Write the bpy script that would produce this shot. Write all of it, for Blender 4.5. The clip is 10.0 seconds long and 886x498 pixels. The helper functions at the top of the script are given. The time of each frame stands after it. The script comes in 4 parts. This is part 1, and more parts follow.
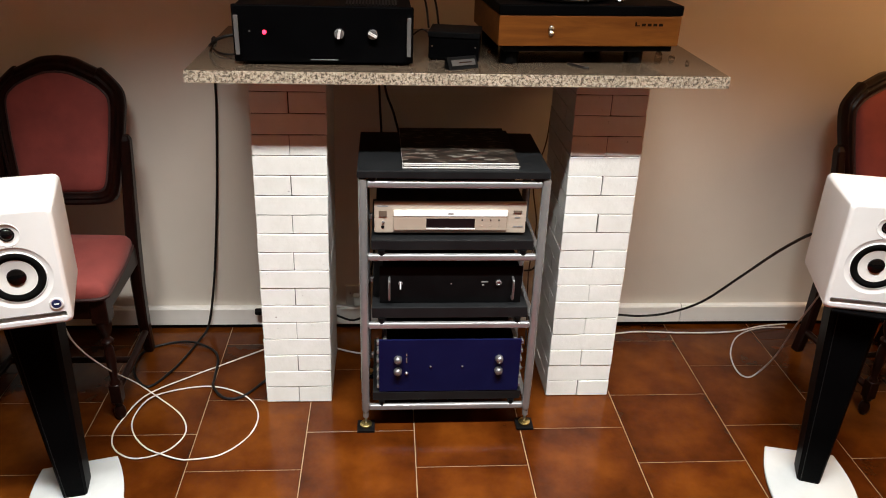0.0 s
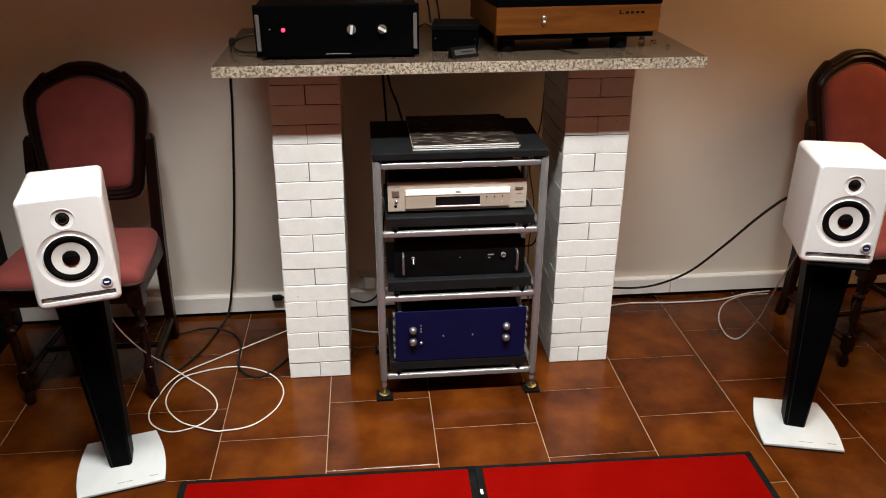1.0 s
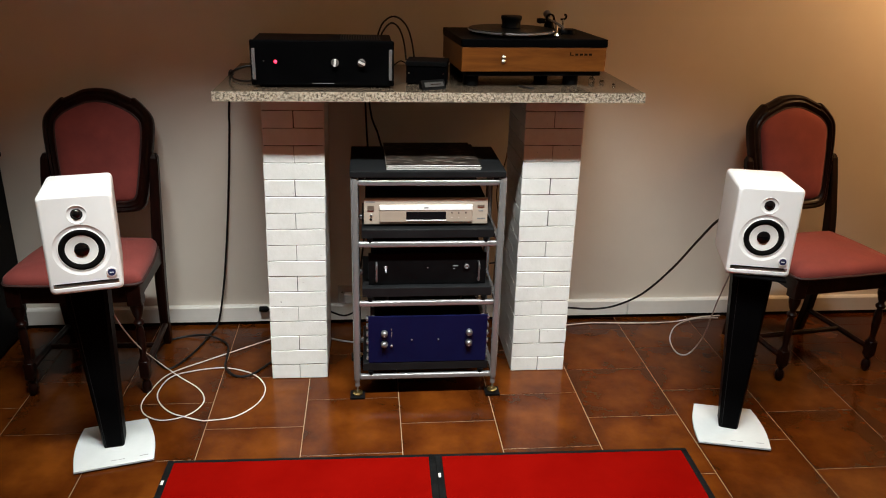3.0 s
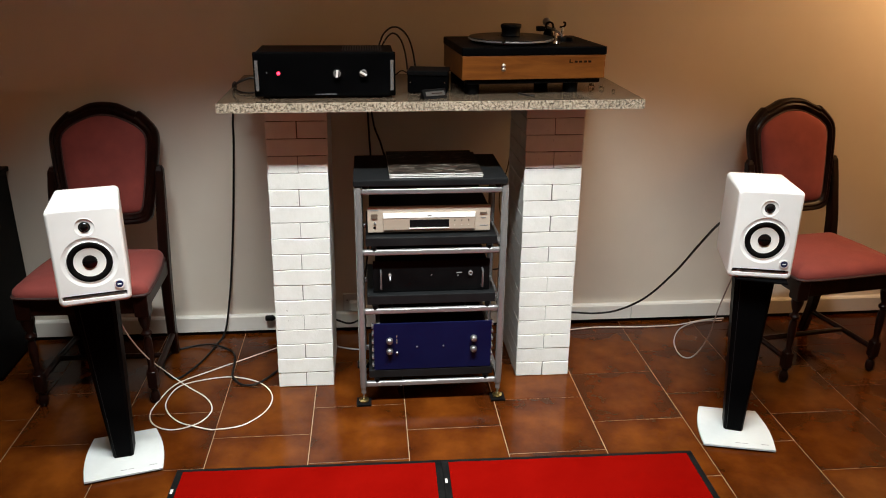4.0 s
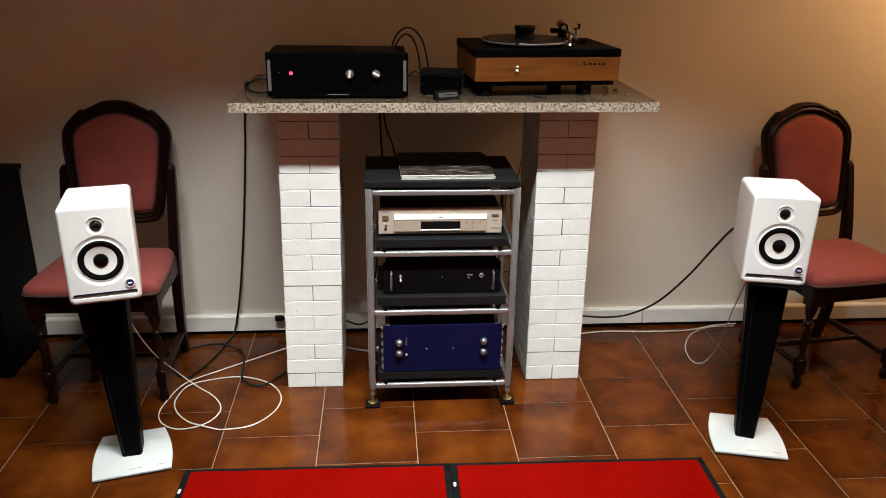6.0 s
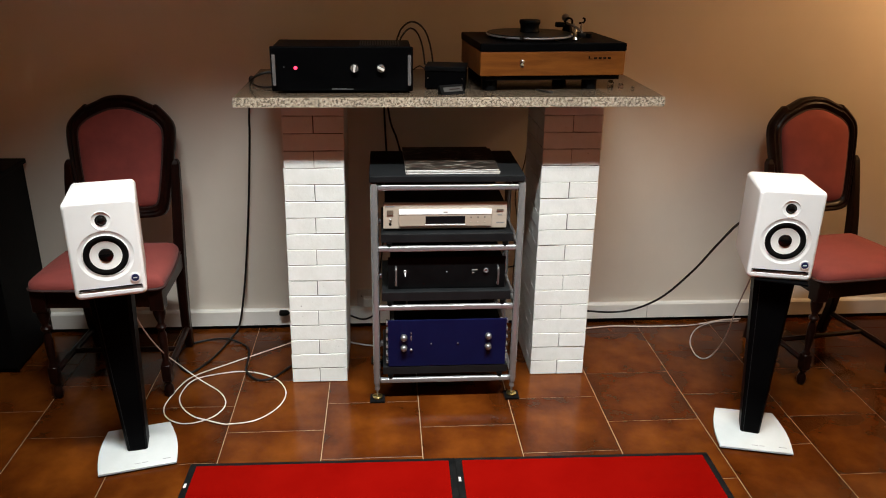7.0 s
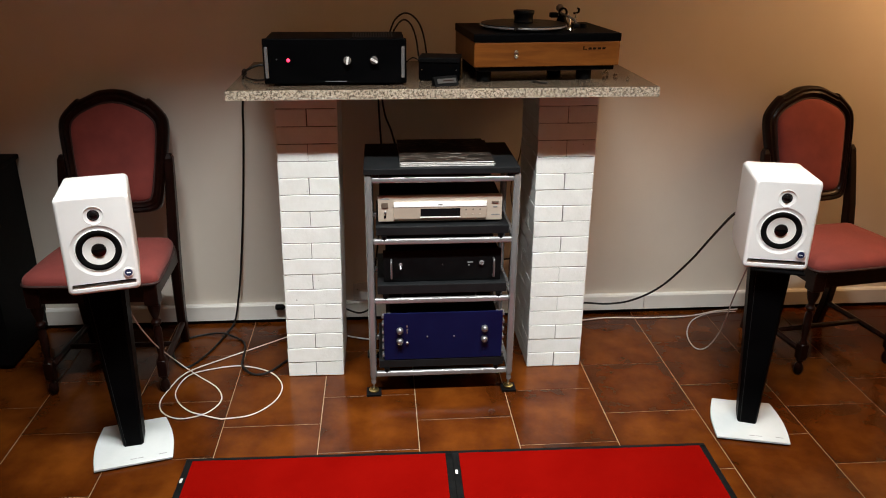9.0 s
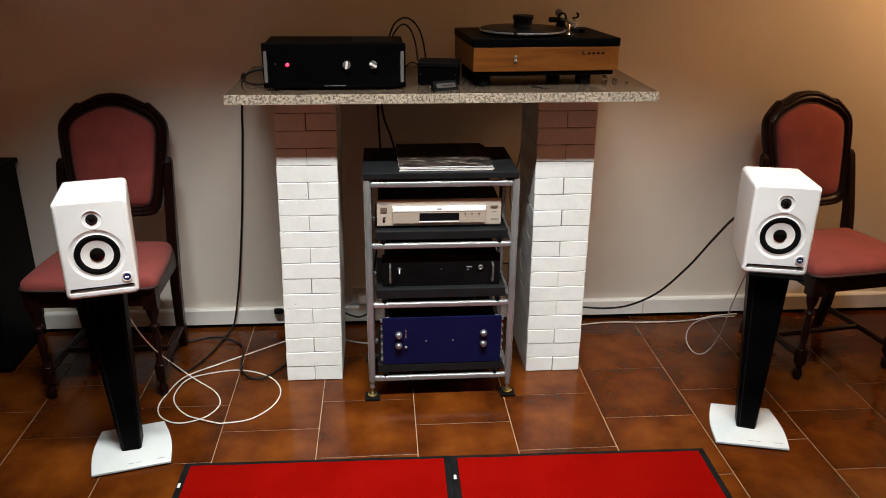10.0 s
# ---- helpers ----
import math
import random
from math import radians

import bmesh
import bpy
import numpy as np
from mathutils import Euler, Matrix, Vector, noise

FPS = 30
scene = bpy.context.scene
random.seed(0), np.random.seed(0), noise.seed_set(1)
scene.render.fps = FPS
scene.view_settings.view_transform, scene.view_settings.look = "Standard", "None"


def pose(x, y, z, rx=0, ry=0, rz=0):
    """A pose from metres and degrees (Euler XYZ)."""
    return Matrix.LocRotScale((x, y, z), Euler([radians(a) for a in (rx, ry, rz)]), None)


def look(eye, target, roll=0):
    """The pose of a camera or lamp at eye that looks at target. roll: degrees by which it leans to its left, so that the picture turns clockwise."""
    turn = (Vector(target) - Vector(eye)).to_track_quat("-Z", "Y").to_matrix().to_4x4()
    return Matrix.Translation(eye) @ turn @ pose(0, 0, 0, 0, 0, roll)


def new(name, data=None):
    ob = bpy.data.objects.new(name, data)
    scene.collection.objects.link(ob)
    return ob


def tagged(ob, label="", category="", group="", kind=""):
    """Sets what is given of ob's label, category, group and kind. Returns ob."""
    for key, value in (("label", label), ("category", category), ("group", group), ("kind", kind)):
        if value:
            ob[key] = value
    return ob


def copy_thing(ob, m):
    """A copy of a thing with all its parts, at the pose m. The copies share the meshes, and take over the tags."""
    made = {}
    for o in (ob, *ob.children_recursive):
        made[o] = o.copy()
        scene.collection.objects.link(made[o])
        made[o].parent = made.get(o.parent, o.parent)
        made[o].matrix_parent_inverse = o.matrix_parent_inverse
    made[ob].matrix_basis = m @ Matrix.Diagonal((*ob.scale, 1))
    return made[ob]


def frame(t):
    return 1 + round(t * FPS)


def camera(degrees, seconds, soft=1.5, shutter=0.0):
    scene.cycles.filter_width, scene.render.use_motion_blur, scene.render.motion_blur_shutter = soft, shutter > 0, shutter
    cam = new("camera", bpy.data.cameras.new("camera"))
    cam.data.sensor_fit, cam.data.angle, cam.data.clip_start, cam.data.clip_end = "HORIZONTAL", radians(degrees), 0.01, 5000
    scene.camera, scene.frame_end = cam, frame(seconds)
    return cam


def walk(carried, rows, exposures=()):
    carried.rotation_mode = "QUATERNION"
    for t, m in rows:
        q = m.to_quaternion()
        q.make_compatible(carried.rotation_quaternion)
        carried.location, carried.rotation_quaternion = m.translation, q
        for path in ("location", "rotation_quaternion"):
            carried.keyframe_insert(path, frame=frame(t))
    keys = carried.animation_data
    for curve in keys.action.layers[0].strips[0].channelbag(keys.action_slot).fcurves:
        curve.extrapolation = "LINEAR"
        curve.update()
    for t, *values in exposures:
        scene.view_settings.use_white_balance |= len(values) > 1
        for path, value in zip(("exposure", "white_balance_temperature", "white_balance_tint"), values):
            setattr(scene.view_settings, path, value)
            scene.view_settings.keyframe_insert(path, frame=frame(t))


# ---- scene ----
cam = camera(59.3, 10.0, soft=1.0)
PATH = [
    (0, (-0.16, -2.092, 1.581), (-0.017, -0.3, 0.704), 2.0),
    (0.5, (-0.178, -2.182, 1.586), (-0.039, -0.384, 0.721), 1.1),
    (0.8, (-0.198, -2.25, 1.579), (-0.048, -0.45, 0.72), 0.6),
    (1, (-0.245, -2.298, 1.578), (-0.067, -0.502, 0.718), 0.2),
    (1.2, (-0.293, -2.325, 1.574), (-0.069, -0.536, 0.707), 0.3),
    (1.4, (-0.31, -2.352, 1.566), (-0.044, -0.565, 0.708), 0.7),
    (1.5, (-0.297, -2.385, 1.561), (-0.024, -0.59, 0.724), 0.8),
    (1.7, (-0.281, -2.411, 1.566), (0.008, -0.613, 0.74), 1.3),
    (2, (-0.201, -2.49, 1.565), (0.034, -0.68, 0.747), 1.2),
    (2.2, (-0.181, -2.52, 1.564), (0.012, -0.703, 0.751), 1.3),
    (2.5, (-0.18, -2.574, 1.559), (0.012, -0.736, 0.795), 1.9),
    (4, (-0.178, -2.644, 1.575), (0.0, -0.786, 0.857), 0.6),
    (4.5, (-0.175, -2.642, 1.573), (-0.003, -0.78, 0.863), 0.6),
    (5, (-0.173, -2.64, 1.578), (-0.017, -0.776, 0.871), 1.0),
    (5.5, (-0.178, -2.633, 1.575), (-0.021, -0.769, 0.864), 1.0),
    (7, (-0.189, -2.626, 1.573), (-0.042, -0.769, 0.844), 0.9),
    (7.5, (-0.193, -2.62, 1.572), (-0.035, -0.767, 0.835), 0.7),
    (8, (-0.176, -2.619, 1.57), (-0.023, -0.769, 0.827), 0.7),
    (8.5, (-0.18, -2.619, 1.562), (-0.024, -0.769, 0.819), 0.6),
    (9, (-0.178, -2.619, 1.566), (-0.027, -0.769, 0.822), 0.5),
    (9.5, (-0.182, -2.617, 1.569), (-0.026, -0.765, 0.831), 0.4),
    (10, (-0.175, -2.616, 1.57), (-0.023, -0.762, 0.833), 0.6),
]
walk(cam, [(t, look(eye, target, roll)) for t, eye, target, roll in PATH], [(0.0, -0.05, 6850, 16), (0.5, -0.14, 6850, 16), (1.0, -0.25, 6800, 16), (2.5, -0.26, 6650, 12), (4.0, -0.09, 6600, 11), (5.5, -0.09, 6600, 11), (7.5, -0.17, 6600, 12), (10.0, -0.19, 6600, 13)])

from mathutils import geometry

# ---- world and lights ----
world = bpy.data.worlds.new("world")
scene.world = world
world.use_nodes = True
world.node_tree.nodes["Background"].inputs[0].default_value = (1.0, 0.72, 0.5, 1)
world.node_tree.nodes["Background"].inputs[1].default_value = 0.001


def lamp(name, kind, m, energy, color, **settings):
    data = bpy.data.lights.new(name, kind)
    data.energy, data.color = energy, color
    for key, value in settings.items():
        setattr(data, key, value)
    ob = new(name, data)
    ob.matrix_world = m
    return ob


# neutral louvred ceiling strip in front of the slab, warm room light behind, warm lamp beyond the right edge
lamp("ceiling_strip_light", "AREA", look((0.0, -1.05, 2.62), (0.0, -0.58, 0)), 50, (0.945, 1.0, 0.975), shape="RECTANGLE", size=2.15, size_y=0.1, spread=radians(69.5))
lamp("room_light", "AREA", look((0.3, -3.4, 2.6), (0.2, -3.0, 0)), 0.95, (1.0, 0.43, 0.31), shape="DISK", size=0.5)
lamp("warm_wall_light", "POINT", pose(2.36, 0.15, 1.88), 40, (1.0, 0.57, 0.25), shadow_soft_size=0.16)


# ---- materials ----
def nodes_of(name):
    m = bpy.data.materials.new(name)
    m.use_nodes = True
    nt = m.node_tree
    return m, nt, nt.nodes["Principled BSDF"]


def add(nt, kind, **values):
    n = nt.nodes.new(kind)
    for key, value in values.items():
        if key in n.inputs:
            n.inputs[key].default_value = value
        else:
            setattr(n, key, value)
    return n


def ramp(nt, source, stops):
    r = nt.nodes.new("ShaderNodeValToRGB")
    el = r.color_ramp.elements
    while len(el) < len(stops):
        el.new(0.5)
    for e, (p, c) in zip(el, stops):
        e.position, e.color = p, (*c, 1)
    nt.links.new(source, r.inputs[0])
    return r.outputs[0]


def bump_from(nt, bsdf, source, strength, distance):
    b = add(nt, "ShaderNodeBump", Strength=strength, Distance=distance)
    nt.links.new(source, b.inputs["Height"])
    nt.links.new(b.outputs[0], bsdf.inputs["Normal"])


def surface(name, dark, light, scale=6.0, rough=0.5, metal=0.0, grain=200.0, bump=0.1, spread=0.08, stretch=(1, 1, 1), **extra):
    """A two-scale material: soft patches between two colours, fine grain in relief and gloss."""
    m, nt, b = nodes_of(name)
    tc = nt.nodes.new("ShaderNodeTexCoord")
    mp = add(nt, "ShaderNodeMapping", Scale=stretch)
    nt.links.new(tc.outputs["Object"], mp.inputs[0])
    n1 = add(nt, "ShaderNodeTexNoise", Scale=scale, Detail=5.0, Roughness=0.6)
    n2 = add(nt, "ShaderNodeTexNoise", Scale=grain, Detail=2.0)
    for n in (n1, n2):
        nt.links.new(mp.outputs[0], n.inputs["Vector"])
    nt.links.new(ramp(nt, n1.outputs[0], [(0.32, dark), (0.68, light)]), b.inputs["Base Color"])
    mr = add(nt, "ShaderNodeMapRange")
    mr.inputs["To Min"].default_value, mr.inputs["To Max"].default_value = max(rough - spread, 0.02), rough + spread
    nt.links.new(n1.outputs[0], mr.inputs[0])
    nt.links.new(mr.outputs[0], b.inputs["Roughness"])
    b.inputs["Metallic"].default_value = metal
    if bump:
        bump_from(nt, b, n2.outputs[0], bump, 0.002)
    for key, value in extra.items():
        b.inputs[key].default_value = value
    return m


def tile_material():
    m, nt, b = nodes_of("terracotta_tile")
    tc, info = nt.nodes.new("ShaderNodeTexCoord"), nt.nodes.new("ShaderNodeObjectInfo")
    w = add(nt, "ShaderNodeMath", operation="MULTIPLY")
    w.inputs[1].default_value = 40.0
    nt.links.new(info.outputs["Random"], w.inputs[0])
    big = add(nt, "ShaderNodeTexNoise", noise_dimensions="4D", Scale=7.0, Detail=6.0, Roughness=0.58)
    fine = add(nt, "ShaderNodeTexNoise", noise_dimensions="4D", Scale=60.0, Detail=4.0)
    for n in (big, fine):
        nt.links.new(tc.outputs["Object"], n.inputs["Vector"])
        nt.links.new(w.outputs[0], n.inputs["W"])
    # firing shade towards the rim of each tile
    sep = nt.nodes.new("ShaderNodeSeparateXYZ")
    nt.links.new(tc.outputs["Object"], sep.inputs[0])
    ax, ay, mx = (add(nt, "ShaderNodeMath", operation=o) for o in ("ABSOLUTE", "ABSOLUTE", "MAXIMUM"))
    nt.links.new(sep.outputs[0], ax.inputs[0])
    nt.links.new(sep.outputs[1], ay.inputs[0])
    nt.links.new(ax.outputs[0], mx.inputs[0])
    nt.links.new(ay.outputs[0], mx.inputs[1])
    rim = add(nt, "ShaderNodeMapRange")
    rim.inputs["From Min"].default_value, rim.inputs["From Max"].default_value = 0.08, 0.19
    rim.inputs["To Min"].default_value, rim.inputs["To Max"].default_value = 0.05, -0.15
    nt.links.new(mx.outputs[0], rim.inputs[0])
    s1, s2, s3 = (add(nt, "ShaderNodeMath", operation="ADD") for _ in range(3))
    shade = add(nt, "ShaderNodeMapRange")
    shade.inputs["To Min"].default_value, shade.inputs["To Max"].default_value = -0.07, 0.09
    nt.links.new(info.outputs["Random"], shade.inputs[0])
    nt.links.new(big.outputs[0], s1.inputs[0])
    nt.links.new(rim.outputs[0], s1.inputs[1])
    nt.links.new(s1.outputs[0], s2.inputs[0])
    nt.links.new(shade.outputs[0], s2.inputs[1])
    col = ramp(nt, s2.outputs[0], [(0.2, TILE_DARK), (0.46, TILE_MID), (0.76, TILE_LIGHT)])
    nt.links.new(col, b.inputs["Base Color"])
    mr = add(nt, "ShaderNodeMapRange")
    mr.inputs["To Min"].default_value, mr.inputs["To Max"].default_value = 0.09, 0.24
    b.inputs["Specular IOR Level"].default_value = 0.22
    nt.links.new(fine.outputs[0], mr.inputs[0])
    nt.links.new(mr.outputs[0], b.inputs["Roughness"])
    bump_from(nt, b, big.outputs[0], 0.12, 0.004)
    return m


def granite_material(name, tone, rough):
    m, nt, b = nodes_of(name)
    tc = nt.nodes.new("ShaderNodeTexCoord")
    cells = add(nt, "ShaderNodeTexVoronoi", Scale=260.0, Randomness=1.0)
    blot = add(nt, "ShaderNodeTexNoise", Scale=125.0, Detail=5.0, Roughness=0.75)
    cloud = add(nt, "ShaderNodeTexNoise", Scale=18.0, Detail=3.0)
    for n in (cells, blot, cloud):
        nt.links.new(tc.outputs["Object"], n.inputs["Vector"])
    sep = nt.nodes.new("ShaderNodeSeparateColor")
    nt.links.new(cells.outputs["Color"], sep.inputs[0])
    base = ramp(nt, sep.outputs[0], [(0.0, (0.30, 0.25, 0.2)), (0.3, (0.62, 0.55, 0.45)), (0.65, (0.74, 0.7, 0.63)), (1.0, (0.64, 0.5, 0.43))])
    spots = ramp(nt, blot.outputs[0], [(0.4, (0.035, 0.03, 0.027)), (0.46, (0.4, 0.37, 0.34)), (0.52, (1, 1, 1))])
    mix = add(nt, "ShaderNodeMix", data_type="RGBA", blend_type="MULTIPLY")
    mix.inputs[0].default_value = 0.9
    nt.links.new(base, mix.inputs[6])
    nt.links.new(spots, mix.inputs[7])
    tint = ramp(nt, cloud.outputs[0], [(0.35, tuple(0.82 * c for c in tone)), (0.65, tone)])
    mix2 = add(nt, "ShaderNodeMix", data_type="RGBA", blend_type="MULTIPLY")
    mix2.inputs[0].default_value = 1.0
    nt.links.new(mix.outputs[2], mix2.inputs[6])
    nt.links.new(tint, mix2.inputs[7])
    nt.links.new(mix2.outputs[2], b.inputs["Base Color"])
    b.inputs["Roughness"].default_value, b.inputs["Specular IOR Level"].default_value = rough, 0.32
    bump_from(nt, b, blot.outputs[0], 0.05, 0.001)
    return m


def brick_material():
    m, nt, b = nodes_of("white_painted_brick")
    tc, info = nt.nodes.new("ShaderNodeTexCoord"), nt.nodes.new("ShaderNodeObjectInfo")
    w = add(nt, "ShaderNodeMath", operation="MULTIPLY")
    w.inputs[1].default_value = 30.0
    nt.links.new(info.outputs["Random"], w.inputs[0])
    n1 = add(nt, "ShaderNodeTexNoise", noise_dimensions="4D", Scale=22.0, Detail=6.0, Roughness=0.65)
    n2 = add(nt, "ShaderNodeTexNoise", noise_dimensions="4D", Scale=90.0, Detail=3.0)
    for n in (n1, n2):
        nt.links.new(tc.outputs["Object"], n.inputs["Vector"])
        nt.links.new(w.outputs[0], n.inputs["W"])
    paint = ramp(nt, n1.outputs[0], [(0.22, (0.45, 0.42, 0.39)), (0.33, (0.72, 0.73, 0.7)), (0.7, (0.79, 0.8, 0.78))])
    chips = ramp(nt, n2.outputs[0], [(0.235, (0.16, 0.13, 0.11)), (0.275, (1, 1, 1))])
    worn = add(nt, "ShaderNodeMix", data_type="RGBA", blend_type="MULTIPLY")
    worn.inputs[0].default_value = 1.0
    nt.links.new(paint, worn.inputs[6])
    nt.links.new(chips, worn.inputs[7])
    nt.links.new(worn.outputs[2], b.inputs["Base Color"])
    b.inputs["Roughness"].default_value = 0.55
    sm = add(nt, "ShaderNodeMath", operation="ADD")
    nt.links.new(n1.outputs[0], sm.inputs[0])
    nt.links.new(n2.outputs[0], sm.inputs[1])
    bump_from(nt, b, sm.outputs[0], 0.26, 0.004)
    return m


def wood_material(name, dark, light, axis, rough):
    m, nt, b = nodes_of(name)
    tc = nt.nodes.new("ShaderNodeTexCoord")
    mp = add(nt, "ShaderNodeMapping", Scale=axis)
    nt.links.new(tc.outputs["Object"], mp.inputs[0])
    n1 = add(nt, "ShaderNodeTexNoise", Scale=14.0, Detail=7.0, Roughness=0.6, Distortion=0.6)
    n2 = add(nt, "ShaderNodeTexNoise", Scale=90.0, Detail=3.0)
    for n in (n1, n2):
        nt.links.new(mp.outputs[0], n.inputs["Vector"])
    nt.links.new(ramp(nt, n1.outputs[0], [(0.3, dark), (0.7, light)]), b.inputs["Base Color"])
    b.inputs["Roughness"].default_value, b.inputs["Specular IOR Level"].default_value = rough, 0.2
    bump_from(nt, b, n2.outputs[0], 0.08, 0.001)
    return m


def sleeve_material():
    """A busy printed cover: blocks and clouds of brown, cream, red and black."""
    m, nt, b = nodes_of("printed_sleeve")
    tc = nt.nodes.new("ShaderNodeTexCoord")
    mp = add(nt, "ShaderNodeMapping", Scale=(0.8, 2.6, 1.0))
    nt.links.new(tc.outputs["Object"], mp.inputs[0])
    cells = add(nt, "ShaderNodeTexVoronoi", Scale=55.0, Randomness=1.0)
    n1 = add(nt, "ShaderNodeTexNoise", Scale=16.0, Detail=5.0, Roughness=0.75)
    for n in (cells, n1):
        nt.links.new(mp.outputs[0], n.inputs["Vector"])
    sep = nt.nodes.new("ShaderNodeSeparateColor")
    nt.links.new(cells.outputs["Color"], sep.inputs[0])
    a = ramp(nt, sep.outputs[1], [(0.0, (0.006, 0.005, 0.0045)), (0.55, (0.02, 0.014, 0.011)), (0.72, (0.06, 0.045, 0.034)), (0.84, (0.07, 0.02, 0.014)), (0.95, (0.3, 0.28, 0.24))])
    c = ramp(nt, n1.outputs[0], [(0.44, (0.006, 0.005, 0.0045)), (0.58, (0.022, 0.017, 0.013)), (0.68, (0.26, 0.24, 0.2))])
    mix = add(nt, "ShaderNodeMix", data_type="RGBA")
    mix.inputs[0].default_value = 0.5
    nt.links.new(a, mix.inputs[6])
    nt.links.new(c, mix.inputs[7])
    nt.links.new(mix.outputs[2], b.inputs["Base Color"])
    b.inputs["Roughness"].default_value = 0.4
    b.inputs["Specular IOR Level"].default_value = 0.2
    return m


TILE_DARK, TILE_MID, TILE_LIGHT = (0.022, 0.0046, 0.0007), (0.054, 0.0122, 0.0016), (0.1, 0.026, 0.0032)
M_TILE, M_BRICK, M_SLEEVE = tile_material(), brick_material(), sleeve_material()
# one granite in two tones: the top's dim light is in its darker colour
M_GRANITE, M_GRANITE_EDGE = granite_material("polished_granite_dimmed", (0.165, 0.137, 0.112), 0.16), granite_material("granite_edge_lit", (0.72, 0.68, 0.61), 0.5)
M_GROUT = surface("grout", (0.16, 0.088, 0.046), (0.26, 0.16, 0.09), 9, 0.85, bump=0.3)
M_WALL = surface("wall_paint", (0.745, 0.69, 0.605), (0.81, 0.755, 0.67), 1.6, 0.75, grain=140, bump=0.12)
M_CEILING = surface("ceiling_paint", (0.5, 0.46, 0.41), (0.56, 0.52, 0.47), 2, 0.85)
M_BASE = surface("baseboard_paint", (0.7, 0.68, 0.64), (0.79, 0.77, 0.73), 5, 0.45, bump=0.05)
M_MORTAR = surface("painted_mortar", (0.008, 0.0078, 0.0075), (0.12, 0.116, 0.11), 24, 0.8, bump=0.3)
M_BLACKMETAL = surface("black_lacquered_metal", (0.001, 0.001, 0.0012), (0.0022, 0.0022, 0.0025), 8, 0.46, bump=0.04, **{"Specular IOR Level": 0.025})
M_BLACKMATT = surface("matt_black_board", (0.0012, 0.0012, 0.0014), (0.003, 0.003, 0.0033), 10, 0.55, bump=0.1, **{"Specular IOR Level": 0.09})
M_GREYBOARD = surface("dark_grey_board", (0.0042, 0.0048, 0.0054), (0.0075, 0.0083, 0.0092), 12, 0.5, bump=0.1, **{"Specular IOR Level": 0.25})
M_STEEL = surface("satin_silver_tube", (0.25, 0.25, 0.255), (0.34, 0.34, 0.345), 4, 0.26, 0.65, bump=0.0, spread=0.03)
M_CHROME = surface("chrome", (0.6, 0.6, 0.6), (0.72, 0.72, 0.72), 6, 0.16, 1.0, bump=0.0, spread=0.04)
M_KNOB = surface("satin_chrome_knob", (0.24, 0.24, 0.25), (0.34, 0.34, 0.35), 30, 0.32, 0.85, bump=0.0)
M_BRASS = surface("brass", (0.55, 0.4, 0.14), (0.75, 0.58, 0.25), 20, 0.28, 1.0, bump=0.02)
M_CHAMPAGNE = surface("champagne_metal", (0.4, 0.335, 0.27), (0.47, 0.4, 0.33), 3, 0.36, 0.15, bump=0.02, stretch=(1, 1, 12))
M_CHAMPDOOR = surface("champagne_gloss", (0.37, 0.3, 0.24), (0.43, 0.36, 0.29), 3, 0.25, 0.15, bump=0.0)
M_BUTTON = surface("bronze_grey_button", (0.13, 0.1, 0.075), (0.18, 0.14, 0.11), 20, 0.35, 0.3, bump=0.0)
M_SILVER = surface("bright_silver", (0.86, 0.85, 0.83), (0.92, 0.91, 0.9), 6, 0.3, 0.3, bump=0.0)
M_STRIP = surface("polished_white_strip", (0.9, 0.9, 0.88), (0.94, 0.94, 0.92), 6, 0.2, 0.0, bump=0.0)
M_BLUE = surface("dark_blue_lacquer", (0.0019, 0.0032, 0.024), (0.003, 0.005, 0.034), 7, 0.4, bump=0.08, **{"Specular IOR Level": 0.15})
M_GLASSBLACK = surface("black_display_window", (0.004, 0.004, 0.005), (0.007, 0.007, 0.008), 8, 0.12, bump=0.0, spread=0.03)
M_WHITECAB = surface("white_satin_cabinet", (0.76, 0.76, 0.755), (0.83, 0.83, 0.825), 5, 0.4, grain=500, bump=0.05)
M_CONE = surface("pale_speaker_cone", (0.7, 0.69, 0.67), (0.8, 0.79, 0.77), 18, 0.45, bump=0.08)
M_RUBBER = surface("black_rubber", (0.0025, 0.0025, 0.0025), (0.006, 0.006, 0.006), 20, 0.55, bump=0.08, **{"Specular IOR Level": 0.04})
M_DOME = surface("black_gloss_dome", (0.002, 0.002, 0.0022), (0.004, 0.004, 0.0042), 20, 0.1, bump=0.0, spread=0.04)
M_BADGE = surface("blue_badge", (0.008, 0.012, 0.05), (0.016, 0.024, 0.09), 40, 0.3, bump=0.0)
M_BASEPLATE = surface("white_glass_plate", (0.4, 0.42, 0.42), (0.48, 0.5, 0.5), 5, 0.18, bump=0.0)
M_PRINT = surface("grey_print", (0.16, 0.16, 0.16), (0.24, 0.24, 0.24), 40, 0.6, bump=0.0)
M_DARKPRINT = surface("brown_print", (0.012, 0.005, 0.003), (0.022, 0.009, 0.005), 40, 0.8, bump=0.0, **{"Specular IOR Level": 0.05})
M_PINK = surface("dusty_red_upholstery", (0.19, 0.031, 0.025), (0.255, 0.046, 0.037), 9, 0.85, grain=420, bump=0.35, **{"Sheen Weight": 0.06})
M_BRAID = surface("dark_braid", (0.02, 0.006, 0.005), (0.06, 0.02, 0.016), 120, 0.7, bump=0.4)
M_DARKWOOD = wood_material("dark_stained_wood", (0.003, 0.001, 0.0008), (0.014, 0.0031, 0.0018), (3, 3, 0.5), 0.32)
